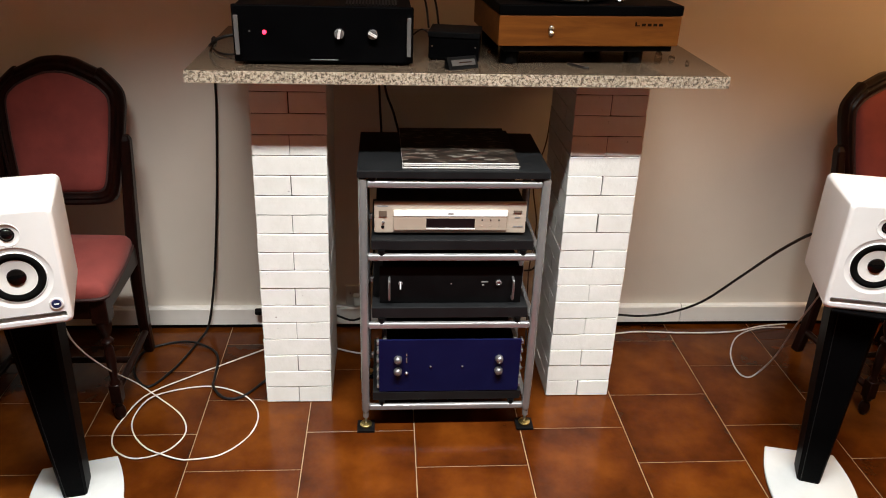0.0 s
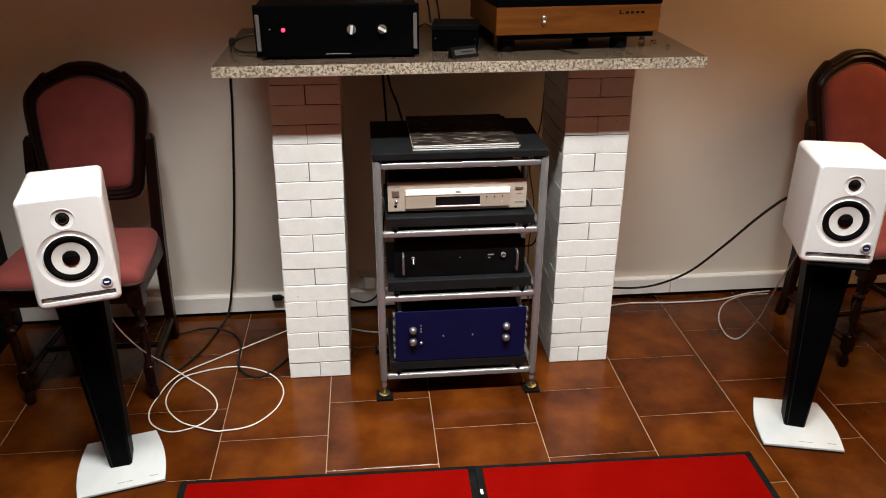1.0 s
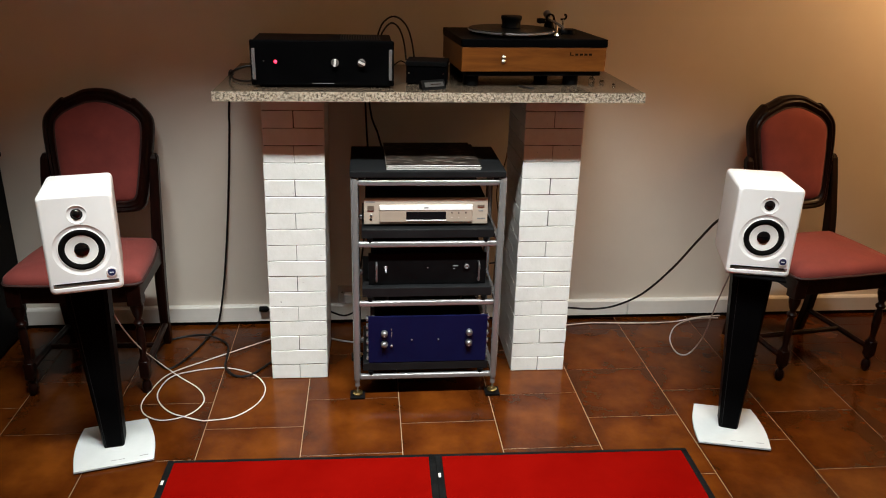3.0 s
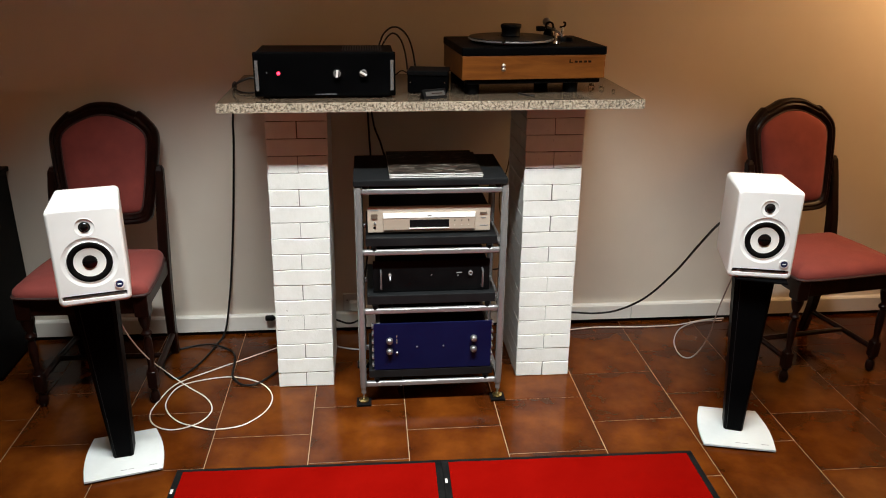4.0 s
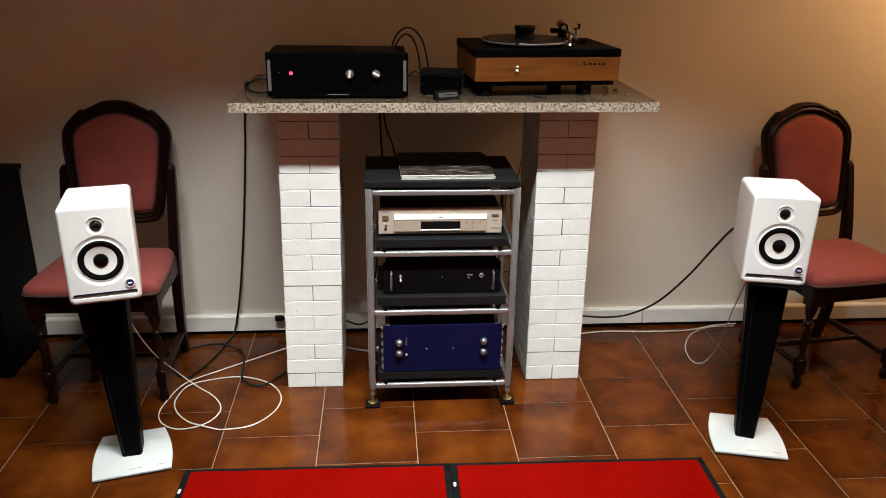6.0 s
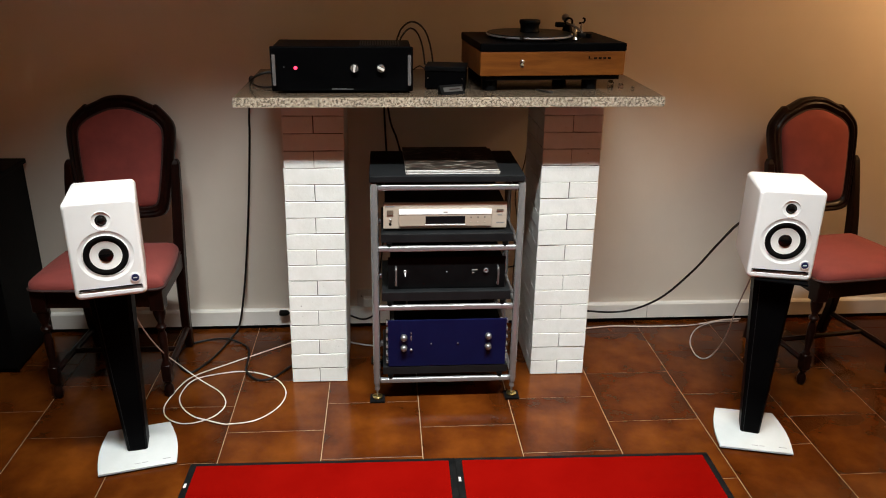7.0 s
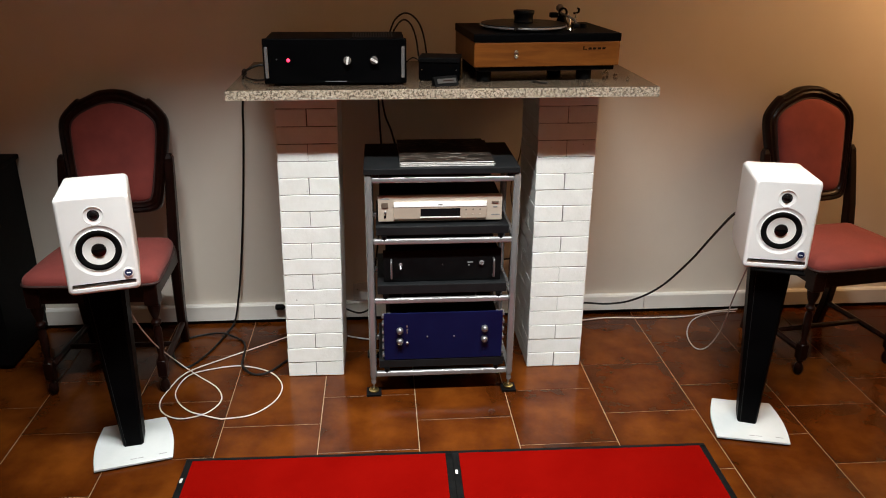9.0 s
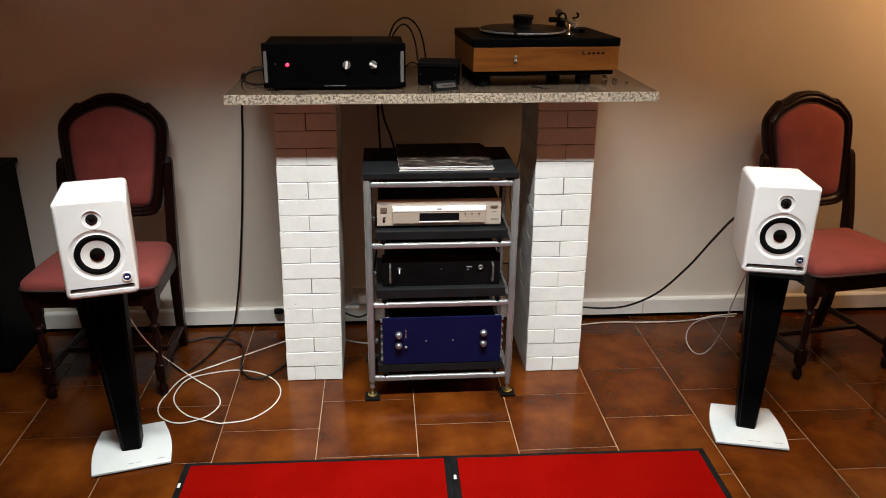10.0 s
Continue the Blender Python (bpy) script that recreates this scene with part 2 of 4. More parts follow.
M_HONEY = wood_material("honey_wood", (0.115, 0.034, 0.0065), (0.2, 0.066, 0.0125), (0.35, 2, 3), 0.38)
M_RED = surface("red_carpet_pile", (0.122, 0.0014, 0.0008), (0.145, 0.002, 0.0011), 5, 0.95, grain=600, bump=0.9, **{"Specular IOR Level": 0.0})
M_WHITECABLE = surface("pale_cable", (0.5, 0.44, 0.38), (0.62, 0.56, 0.5), 30, 0.4, bump=0.0)
M_CLEARCABLE = surface("grey_cable", (0.36, 0.32, 0.3), (0.46, 0.42, 0.4), 30, 0.4, bump=0.0)
M_BLACKCABLE = surface("black_cable", (0.004, 0.0036, 0.0034), (0.008, 0.007, 0.0065), 30, 0.5, bump=0.0, **{"Specular IOR Level": 0.2})
M_BROWNCABLE = surface("brown_cable", (0.05, 0.02, 0.012), (0.08, 0.03, 0.018), 30, 0.5, bump=0.0)
M_OUTLET = surface("white_plastic", (0.6, 0.58, 0.54), (0.68, 0.66, 0.62), 20, 0.4, bump=0.0)
M_VINYL = surface("black_vinyl", (0.003, 0.003, 0.003), (0.006, 0.006, 0.006), 20, 0.3, bump=0.0, **{"Specular IOR Level": 0.1})
M_TAG = surface("white_label", (0.45, 0.43, 0.41), (0.55, 0.53, 0.5), 30, 0.4, bump=0.0)
M_CARD = surface("grey_label_card", (0.02, 0.019, 0.018), (0.035, 0.033, 0.031), 30, 0.5, bump=0.0)
M_GLASS, _nt, _b = nodes_of("clear_glass")
_b.inputs["Transmission Weight"].default_value, _b.inputs["Roughness"].default_value = 1.0, 0.03
M_LED, _nt, _b = nodes_of("red_lamp")
_b.inputs["Base Color"].default_value = (0.6, 0.02, 0.05, 1)
_b.inputs["Emission Color"].default_value = (1.0, 0.03, 0.08, 1)
_b.inputs["Emission Strength"].default_value = 4.5


# ---- mesh helpers ----
def part(name, bm, material, parent=None, label="", smooth=False, m=None):
    """One mesh object from a bmesh, under a thing or a part."""
    bmesh.ops.recalc_face_normals(bm, faces=bm.faces)
    me = bpy.data.meshes.new(name)
    bm.to_mesh(me)
    bm.free()
    me.materials.append(material)
    if smooth:
        me.polygons.foreach_set("use_smooth", [True] * len(me.polygons))
        me.set_sharp_from_angle(angle=radians(38))
    ob = new(name, me)
    if parent is not None:
        ob.parent = parent
    if m is not None:
        ob.matrix_basis = m
    if label:
        tagged(ob, label)
    return ob


def thing(name, m, label, category, group="", kind=""):
    ob = new(name)
    ob.empty_display_size = 0.05
    ob.matrix_basis = m
    return tagged(ob, label, category, group, kind)


def box(x0, x1, y0, y1, z0, z1, bevel=0.0, seg=2, bm=None):
    own = bmesh.new()
    bmesh.ops.create_cube(own, size=1.0, matrix=Matrix.Translation(((x0 + x1) / 2, (y0 + y1) / 2, (z0 + z1) / 2)) @ Matrix.Diagonal((x1 - x0, y1 - y0, z1 - z0, 1)))
    if bevel:
        bmesh.ops.bevel(own, geom=own.edges[:], offset=bevel, segments=seg, profile=0.6, affect="EDGES")
    return merge(bm, own)


def merge(bm, own):
    if bm is None:
        return own
    me = bpy.data.meshes.new("scratch")
    own.to_mesh(me)
    own.free()
    bm.from_mesh(me)
    bpy.data.meshes.remove(me)
    return bm


def lathe(profile, n=24, m=Matrix(), bm=None):
    """Turns (radius, height) pairs round z."""
    own = bmesh.new()
    rings = []
    for r, z in profile:
        if r < 1e-6:
            rings.append([own.verts.new((0, 0, z))])
        else:
            rings.append([own.verts.new((r * math.cos(2 * math.pi * k / n), r * math.sin(2 * math.pi * k / n), z)) for k in range(n)])
    for a, b in zip(rings, rings[1:]):
        for k in range(n):
            q = [a[k % len(a)], a[(k + 1) % len(a)], b[(k + 1) % len(b)], b[k % len(b)]]
            q = list(dict.fromkeys(q))
            if len(q) > 2:
                own.faces.new(q)
    bmesh.ops.transform(own, matrix=m, verts=own.verts[:])
    return merge(bm, own)


FACING = pose(0, 0, 0, 90)  # turns a lathe's z towards -y


def disc(r, depth, x, y, z, n=20, bevel=0.0, bm=None):
    """A round button on a front that faces -y."""
    b = bevel or depth * 0.25
    return lathe([(0, 0), (r, 0), (r, depth - b), (r - b, depth), (0, depth)], n, Matrix.Translation((x, y, z)) @ FACING, bm)


def curve_through(points, steps=8, closed=False):
    """Points along a smooth line through the given ones."""
    p = [Vector(q) for q in points]
    n = len(p)
    out = []
    for i in range(n if closed else n - 1):
        if closed:
            a, b, c, d = p[i - 1], p[i], p[(i + 1) % n], p[(i + 2) % n]
        else:
            a, b, c, d = p[max(i - 1, 0)], p[i], p[i + 1], p[min(i + 2, n - 1)]
        for k in range(steps):
            t = k / steps
            out.append(0.5 * ((2 * b) + (c - a) * t + (2 * a - 5 * b + 4 * c - d) * t * t + (3 * b - a - 3 * c + d) * t ** 3))
    if not closed:
        out.append(p[-1])
    return out


def tube(points, r, n=8, steps=8, bm=None):
    own = bmesh.new()
    line = curve_through(points, steps) if steps else [Vector(q) for q in points]
    rings, up = [], Vector((0.31, 0.2, 1)).normalized()
    for i, q in enumerate(line):
        d = (line[min(i + 1, len(line) - 1)] - line[max(i - 1, 0)]).normalized()
        side = d.cross(up)
        side = side.normalized() if side.length > 1e-4 else d.orthogonal().normalized()
        up = side.cross(d).normalized()
        rings.append([own.verts.new(q + r * (side * math.cos(2 * math.pi * k / n) + up * math.sin(2 * math.pi * k / n))) for k in range(n)])
    for a, b in zip(rings, rings[1:]):
        for k in range(n):
            own.faces.new((a[k], a[(k + 1) % n], b[(k + 1) % n], b[k]))
    own.faces.new(rings[0][::-1])
    own.faces.new(rings[-1])
    return merge(bm, own)


def loft(outlines, close_first=True, close_last=True, bm=None):
    """Skins closed outlines of equal length, one after the other."""
    own = bmesh.new()
    rings = [[own.verts.new(q) for q in o] for o in outlines]
    for a, b in zip(rings, rings[1:]):
        for k in range(len(a)):
            own.faces.new((a[k - 1], a[k], b[k], b[k - 1]))
    if close_first:
        own.faces.new(rings[0][::-1])
    if close_last:
        own.faces.new(rings[-1])
    return merge(bm, own)


# ---- room ----
WALL_Y, X0, X1, Y0, TOP = 0.478, -2.75, 3.05, -4.6, 2.64
for nm, b in (("wall_north", (X0, X1, WALL_Y, WALL_Y + 0.12)), ("wall_south", (X0, X1, Y0 - 0.12, Y0)),
              ("wall_west", (X0 - 0.12, X0, Y0 - 0.12, WALL_Y + 0.12)), ("wall_east", (X1, X1 + 0.12, Y0 - 0.12, WALL_Y + 0.12))):
    tagged(part(nm, box(*b, -0.1, TOP), M_WALL), "plain matt off-white painted plaster wall", "wall", kind="structure")
tagged(part("ceiling", box(X0 - 0.12, X1 + 0.12, Y0 - 0.12, WALL_Y + 0.12, TOP + 0.002, TOP + 0.12), M_CEILING), "plain off-white painted ceiling", "ceiling", kind="structure")

# raised skirting; a black strip paints the shade of the gap under it
for a, b in ((X0 + 0.002, 0.9785), (0.9815, X1 - 0.002)):
    bm = loft([[(x, WALL_Y - 0.001, 0.018), (x, WALL_Y - 0.022, 0.018), (x, WALL_Y - 0.022, 0.082), (x, WALL_Y - 0.017, 0.088), (x, WALL_Y - 0.001, 0.09)] for x in (a, b)])
    tagged(part("baseboard", bm, M_BASE), "pale grey painted skirting board with a thin joint", "baseboard", kind="structure")
tagged(part("trim", box(X0 + 0.002, X1 - 0.002, WALL_Y - 0.014, WALL_Y - 0.001, 0.0005, 0.0175), M_BLACKMATT), "black strip standing for the shade in the gap under the skirting", "trim", kind="structure")


# ---- granite slab on two brick piers ----
SLAB_Z0, SLAB_Z1 = 1.083, 1.115


LEAN = (0.0165, -0.006)  # how far each pier's courses drift sideways per metre of height


def pier(x, y, drift, label):
    ob = thing("brick_pier", pose(x, y, 0), label, "brick pier", "piers under the slab")
    w, d = 0.208, 0.314
    part("mortar", loft([[(a + drift * z, b, z) for a, b in ((-w / 2 + 0.004, 0.004), (w / 2 - 0.004, 0.004), (w / 2 - 0.004, d - 0.004), (-w / 2 + 0.004, d - 0.004))] for z in (0.0, SLAB_Z0 - 0.0005)]), M_MORTAR, ob, "grey painted mortar joints")
    return ob


PIERS = [pier(-0.446, 0.0, LEAN[0], "white-painted brick pier beside loose cables on the tiles"), pier(0.476, 0.014, LEAN[1], "white-painted brick pier beside the equipment rack")]

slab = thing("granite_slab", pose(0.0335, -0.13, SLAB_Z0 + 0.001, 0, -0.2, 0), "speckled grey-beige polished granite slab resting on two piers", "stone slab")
# top takes the shaded granite tone, the front strip the lit one
part("stone", box(-0.697, 0.697, 0.0015, WALL_Y + 0.128, 0, SLAB_Z1 - SLAB_Z0, 0.001, 1), M_GRANITE, slab, "polished speckled granite, darkened for the dim light on top")
part("front_edge", box(-0.6985, 0.6985, 0.0, 0.0014, 0.0004, SLAB_Z1 - SLAB_Z0 - 0.0006, 0.0004, 1), M_GRANITE_EDGE, slab, "pale front edge in the lit granite tone")


# ---- amplifier on the slab ----
def amplifier():
    ob = thing("amplifier", pose(-0.321, -0.058, SLAB_Z1, 0, 0, 0.6), "black amplifier with silver handles and lit red lamp on granite", "amplifier")
    part("body", box(-0.223, 0.223, 0.012, 0.225, 0.018, 0.1455, 0.003), M_BLACKMETAL, ob)
    part("front_panel", box(-0.2285, 0.2285, 0.0, 0.012, 0.007, 0.149, 0.004), M_BLACKMETAL, ob, "black lacquered front panel")
    for s in (-1, 1):
        bm = box(s * 0.2165 - 0.0055, s * 0.2165 + 0.0055, -0.014, -0.007, 0.027, 0.125, 0.002)
        for z in (0.036, 0.116):
            box(s * 0.2165 - 0.004, s * 0.2165 + 0.004, -0.008, 0.001, z - 0.005, z + 0.005, 0.0, bm=bm)
        part("handle", bm, M_STEEL, ob, "flat silver handle")
        for y in (0.03, 0.2):
            part("foot", lathe([(0, 0), (0.017, 0), (0.019, 0.004), (0.019, 0.0175), (0, 0.0175)], 16, Matrix.Translation((s * 0.17, y, 0))), M_RUBBER, ob)
    part("red_lamp", lathe([(0.0055, 0), (0.0055, 0.002), (0.0045, 0.004), (0.002, 0.005), (0, 0.0055)], 16, Matrix.Translation((-0.149, 0.0005, 0.082)) @ FACING), M_LED, ob, "glowing red pilot lamp", True)
    part("sensor", disc(0.0025, 0.001, -0.186, 0.0005, 0.084, 10), M_STEEL, ob)
    for x, turn in ((0.039, 8), (0.124, -62)):
        knob = part("knob", disc(0.0125, 0.014, x, 0.0, 0.082, 24, 0.0015), M_STEEL, ob, "silver knob with a raised bar", True)
        bm = box(-0.0035, 0.0035, -0.019, -0.0135, -0.0118, 0.0118, 0.001)
        part("bar", bm, M_SILVER, knob, m=Matrix.Translation((x, 0, 0.082)) @ pose(0, 0, 0, 0, turn, 0))
    for k in range(16):
        part("vent_slat", box(0.055 + k * 0.0085, 0.0592 + k * 0.0085, 0.04, 0.19, 0.1457, 0.1487, 0.0006, 1), M_GREYBOARD, ob)
    part("name_strip", box(-0.035, 0.035, -0.0012, 0.0005, 0.0135, 0.0155), M_PRINT, ob, "thin grey strip")
    return ob


amplifier()


# ---- small black supply box and a label stand ----
def supply_box():
    ob = thing("power_supply_box", pose(0.017, 0.01, SLAB_Z1 + 0.0005, 0, 0, -9), "small black metal supply box on the granite slab", "supply box")
    part("body", box(-0.068, 0.068, 0.003, 0.115, 0.004, 0.074, 0.002), M_BLACKMETAL, ob)
    part("lid", box(-0.0695, 0.0695, 0.0, 0.118, 0.062, 0.0765, 0.0015), M_BLACKMATT, ob, "matt black lid with a thin rim")
    for s in (-1, 1):
        part("screw", disc(0.0025, 0.0015, s * 0.058, 0.003, 0.038, 10), M_CHROME, ob)
        for y in (0.02, 0.1):
            part("foot", lathe([(0, 0), (0.007, 0), (0.007, 0.004), (0, 0.004)], 10, Matrix.Translation((s * 0.055, y, 0))), M_RUBBER, ob)


supply_box()
tag = thing("label_stand", pose(0.034, -0.068, SLAB_Z1 + 0.0005, 0, 0, 24), "small black wedge stand with a white label, on the slab", "label stand")
part("wedge", loft([[(x, -0.014, 0), (x, 0.016, 0), (x, 0.014, 0.028), (x, 0.006, 0.03)] for x in (-0.043, 0.043)]), M_RUBBER, tag)
part("label", box(-0.033, 0.036, -0.0005, 0.0005, -0.008, 0.008), M_CARD, tag, "white paper label", m=pose(0, -0.0055, 0.0165, -34))
part("print", box(-0.012, 0.026, -0.0006, 0.0004, -0.0012, 0.0016), M_DARKPRINT, tag, "dark line of print", m=pose(0, -0.0062, 0.0165, -34))


# ---- turntable ----
def turntable():
    ob = thing("turntable", pose(0.377, -0.022, SLAB_Z1 + 0.001, 0, 0, 4.5), "turntable with a honey wood plinth and black top, on the slab", "turntable")
    w = 0.2485
    part("plinth", box(-w, w, 0.0, 0.36, 0.053, 0.132, 0.003), M_HONEY, ob, "honey-coloured wooden plinth")
    part("top_board", box(-w - 0.002, w + 0.002, -0.002, 0.362, 0.1325, 0.159, 0.004), M_BLACKMETAL, ob, "glossy black top board")
    part("base_board", box(-w + 0.018, w - 0.012, 0.01, 0.35, 0.037, 0.0525, 0.003), M_BLACKMATT, ob, "black base board")
    for x, y in ((-0.205, 0.05), (0.145, 0.05), (-0.205, 0.31), (0.118, 0.31)):
        part("foot", lathe([(0, 0), (0.024, 0), (0.026, 0.004), (0.026, 0.0365), (0, 0.0365)], 18, Matrix.Translation((x, y, 0))), M_RUBBER, ob)
    cx, cy = -0.045, 0.165
    plat = part("platter", lathe([(0, 0.1635), (0.138, 0.1635), (0.144, 0.167), (0.1475, 0.1705), (0.151, 0.1725), (0.151, 0.1755), (0.149, 0.178), (0, 0.178)], 56, Matrix.Translation((cx, cy, -0.004))), M_STEEL, ob, "silver-rimmed platter", True)
    part("record", lathe([(0, 0.1785), (0.147, 0.1785), (0.1475, 0.18), (0.146, 0.1813), (0.05, 0.1813), (0.05, 0.1808), (0, 0.1808)], 56, Matrix.Translation((cx, cy, -0.004))), M_VINYL, plat, "black vinyl record", True)
    part("record_weight", lathe([(0, 0.182), (0.033, 0.182), (0.034, 0.186), (0.032, 0.19), (0.0325, 0.206), (0.036, 0.212), (0.0365, 0.22), (0.0345, 0.223), (0, 0.223)], 28, Matrix.Translation((cx, cy, -0.004))), M_BLACKMATT, plat, "black record weight", True)
    # tonearm parked on its rest: base, gimbal, tube, weight and hook
    lower = Matrix.Translation((0, 0, -0.004))
    arm = part("tonearm_base", lathe([(0, 0.164), (0.034, 0.164), (0.034, 0.172), (0.02, 0.175), (0.014, 0.198), (0, 0.2)], 24, Matrix.Translation((0.113, 0.235, 0))), M_BLACKMETAL, ob, "black tonearm base", True, lower)
    part("arm_tube", tube([(0.108, 0.235, 0.206), (0.118, 0.16, 0.199), (0.118, 0.09, 0.191), (0.108, 0.06, 0.187)], 0.0042, 8, 6), M_STEEL, arm, "slim arm tube", True)
    part("headshell", box(0.094, 0.115, 0.03, 0.062, 0.176, 0.189, 0.003), M_BLACKMATT, arm)
    part("counterweight", lathe([(0, -0.016), (0.007, -0.0155), (0.0125, -0.012), (0.014, -0.004), (0.014, 0.006), (0.0115, 0.013), (0.006, 0.016), (0, 0.0165)], 24, Matrix.Translation((0.112, 0.262, 0.222)) @ pose(0, 0, 0, 90, 0, -14)), M_KNOB, arm, "rounded chrome counterweight", True)
    part("gimbal", lathe([(0.011, -0.005), (0.016, -0.005), (0.017, -0.003), (0.017, 0.003), (0.016, 0.005), (0.011, 0.005), (0.011, -0.005)], 24, Matrix.Translation((0.112, 0.222, 0.21)) @ FACING), M_BLACKMATT, arm, "dark gimbal ring", True)
    part("bearing_block", box(0.066, 0.096, 0.215, 0.24, 0.192, 0.21, 0.006), M_BLACKMATT, arm)
    part("antiskate_weight", lathe([(0, 0), (0.004, 0.001), (0.0055, 0.005), (0.004, 0.009), (0, 0.01)], 12, Matrix.Translation((0.136, 0.24, 0.196))), M_CHROME, arm, "tiny chrome weight", True)
    part("cue_lift", lathe([(0, 0.16), (0.006, 0.16), (0.006, 0.19), (0.004, 0.193), (0, 0.193)], 12, Matrix.Translation((0.127, 0.19, 0))), M_CHROME, arm, "thin chrome lift post", True)
    hook = part("arm_rest", lathe([(0, 0.163), (0.005, 0.163), (0.0045, 0.212), (0, 0.213)], 12, Matrix.Translation((0.141, 0.16, 0))), M_CHROME, ob, "chrome post with a black hook", True, lower)
    part("hook", tube([(0.131, 0.16, 0.213), (0.141, 0.16, 0.2125), (0.149, 0.16, 0.217), (0.15, 0.16, 0.226), (0.143, 0.16, 0.2285)], 0.0035, 8, 5), M_BLACKMATT, hook, "", True)
    part("speed_knob", lathe([(0, 0.16), (0.013, 0.16), (0.013, 0.172), (0.011, 0.174), (0, 0.174)], 20, Matrix.Translation((0.17, 0.16, 0))), M_BLACKMATT, ob, "", True)
    part("cue_lever", lathe([(0, 0.16), (0.011, 0.16), (0.012, 0.165), (0.008, 0.172), (0, 0.174)], 20, Matrix.Translation((0.088, 0.055, 0))), M_CHROME, ob, "polished round stud", True)
    part("lever_stub", tube([(0.108, 0.07, 0.161), (0.11, 0.07, 0.172), (0.122, 0.068, 0.176)], 0.0028, 8, 4), M_CHROME, ob, "", True)
    part("pitch_lever", tube([(-0.115, 0.01, 0.166), (-0.11, 0.016, 0.174), (-0.097, 0.03, 0.176)], 0.0035, 8, 4), M_BLACKMATT, ob, "", True)
    for z in (0.1, 0.087):
        part("switch_button", lathe([(0.0085, 0), (0.0085, 0.002), (0.006, 0.0055), (0.002, 0.0075), (0, 0.008)], 18, Matrix.Translation((-0.108, 0.0005, z)) @ FACING), M_CHROME, ob, "small chrome button", True)
    # maker's mark as plain bars
    mark = [(0.122, 0.0022, 0.011), (0.128, 0.0055, 0.0025), (0.144, 0.0055, 0.007), (0.16, 0.0055, 0.007), (0.176, 0.0055, 0.007), (0.192, 0.0055, 0.007)]
    for x, hw, hh in mark:
        part("mark_bar", box(x - hw, x + hw, -0.0008, 0.0008, 0.106, 0.106 + hh), M_DARKPRINT, ob, "dark printed mark")


turntable()
for x, y, r, h in ((0.612, 0.1, 0.011, 0.022), (0.642, 0.075, 0.009, 0.014), (0.668, 0.02, 0.006, 0.011)):
    tagged(part("glass_stud", lathe([(0, 0), (r, 0), (r * 1.05, h * 0.5), (r * 0.7, h), (0, h)], 8, Matrix.Translation((x, y, SLAB_Z1 + 0.0005))), M_GLASS), "small clear glass stud lying on the granite slab", "glass stud", "glass studs")


# ---- equipment rack ----
RX, RY = 0.0235, -0.135


def rack():
    ob = thing("equipment_rack", pose(RX, RY, 0), "four-tier silver tube rack with dark shelves on brass spikes", "equipment rack")
    hw, d = 0.2495, 0.285
    for s in (-1, 1):
        for y in (0.0, d):
            post = part("post", lathe([(0, 0.062), (0.0085, 0.062), (0.012, 0.068), (0.0125, 0.075), (0.0125, 0.83), (0.011, 0.834), (0, 0.834)], 18, Matrix.Translation((s * hw, y, 0))), M_STEEL, ob, "satin silver post", True)
            part("spike", lathe([(0, 0.014), (0.0035, 0.02), (0.005, 0.04), (0.0095, 0.044), (0.0095, 0.062), (0, 0.062)], 16, Matrix.Translation((s * hw, y, 0))), M_STEEL, post, "", True)
            part("brass_disc", lathe([(0, 0.0085), (0.0165, 0.0085), (0.0185, 0.011), (0.0185, 0.016), (0.012, 0.019), (0, 0.019)], 22, Matrix.Translation((s * hw, y, 0))), M_BRASS, post, "polished brass spike shoe", True)
            part("foot_pad", box(s * hw - 0.027, s * hw + 0.027, y - 0.027, y + 0.027, 0.0003, 0.0085, 0.001), M_BLACKMATT, post, "black square pad")
    for z in (0.081, 0.375, 0.5985, 0.818):
        for y in (0.0, d):
            part("cross_bar", box(-hw + 0.01, hw - 0.01, y - 0.009, y + 0.009, z - 0.0105, z + 0.0105, 0.0082, 6), M_STEEL, ob, "", True)
        for s in (-1, 1):
            part("side_bar", box(s * hw - 0.008, s * hw + 0.008, 0.011, d - 0.011, z - 0.009, z + 0.009, 0.003), M_STEEL, ob)
    for z0, z1 in ((0.108, 0.139), (0.402, 0.437), (0.622, 0.653)):
        sh = part("shelf", box(-hw + 0.022, hw - 0.022, -0.006, d + 0.01, z0, z1, 0.003), M_GREYBOARD, ob, "dark grey shelf board")
        for x in (-0.2, 0.2):
            for y in (0.0, d):
                part("shelf_cone", lathe([(0, z0 - 0.018), (0.008, z0 - 0.018), (0.011, z0 - 0.0005), (0, z0 - 0.0005)], 12, Matrix.Translation((x, y, 0))), M_BLACKMATT, sh)
    part("top_board", box(-0.264, 0.256, -0.014, 0.325, 0.838, 0.86, 0.003), M_GREYBOARD, ob, "black top board")
    for x in (-0.225, 0.225):
        for y in (0.0, d):
            part("top_cone", lathe([(0, 0.828), (0.009, 0.828), (0.012, 0.8375), (0, 0.8375)], 12, Matrix.Translation((x, y, 0))), M_BLACKMATT, ob)


rack()

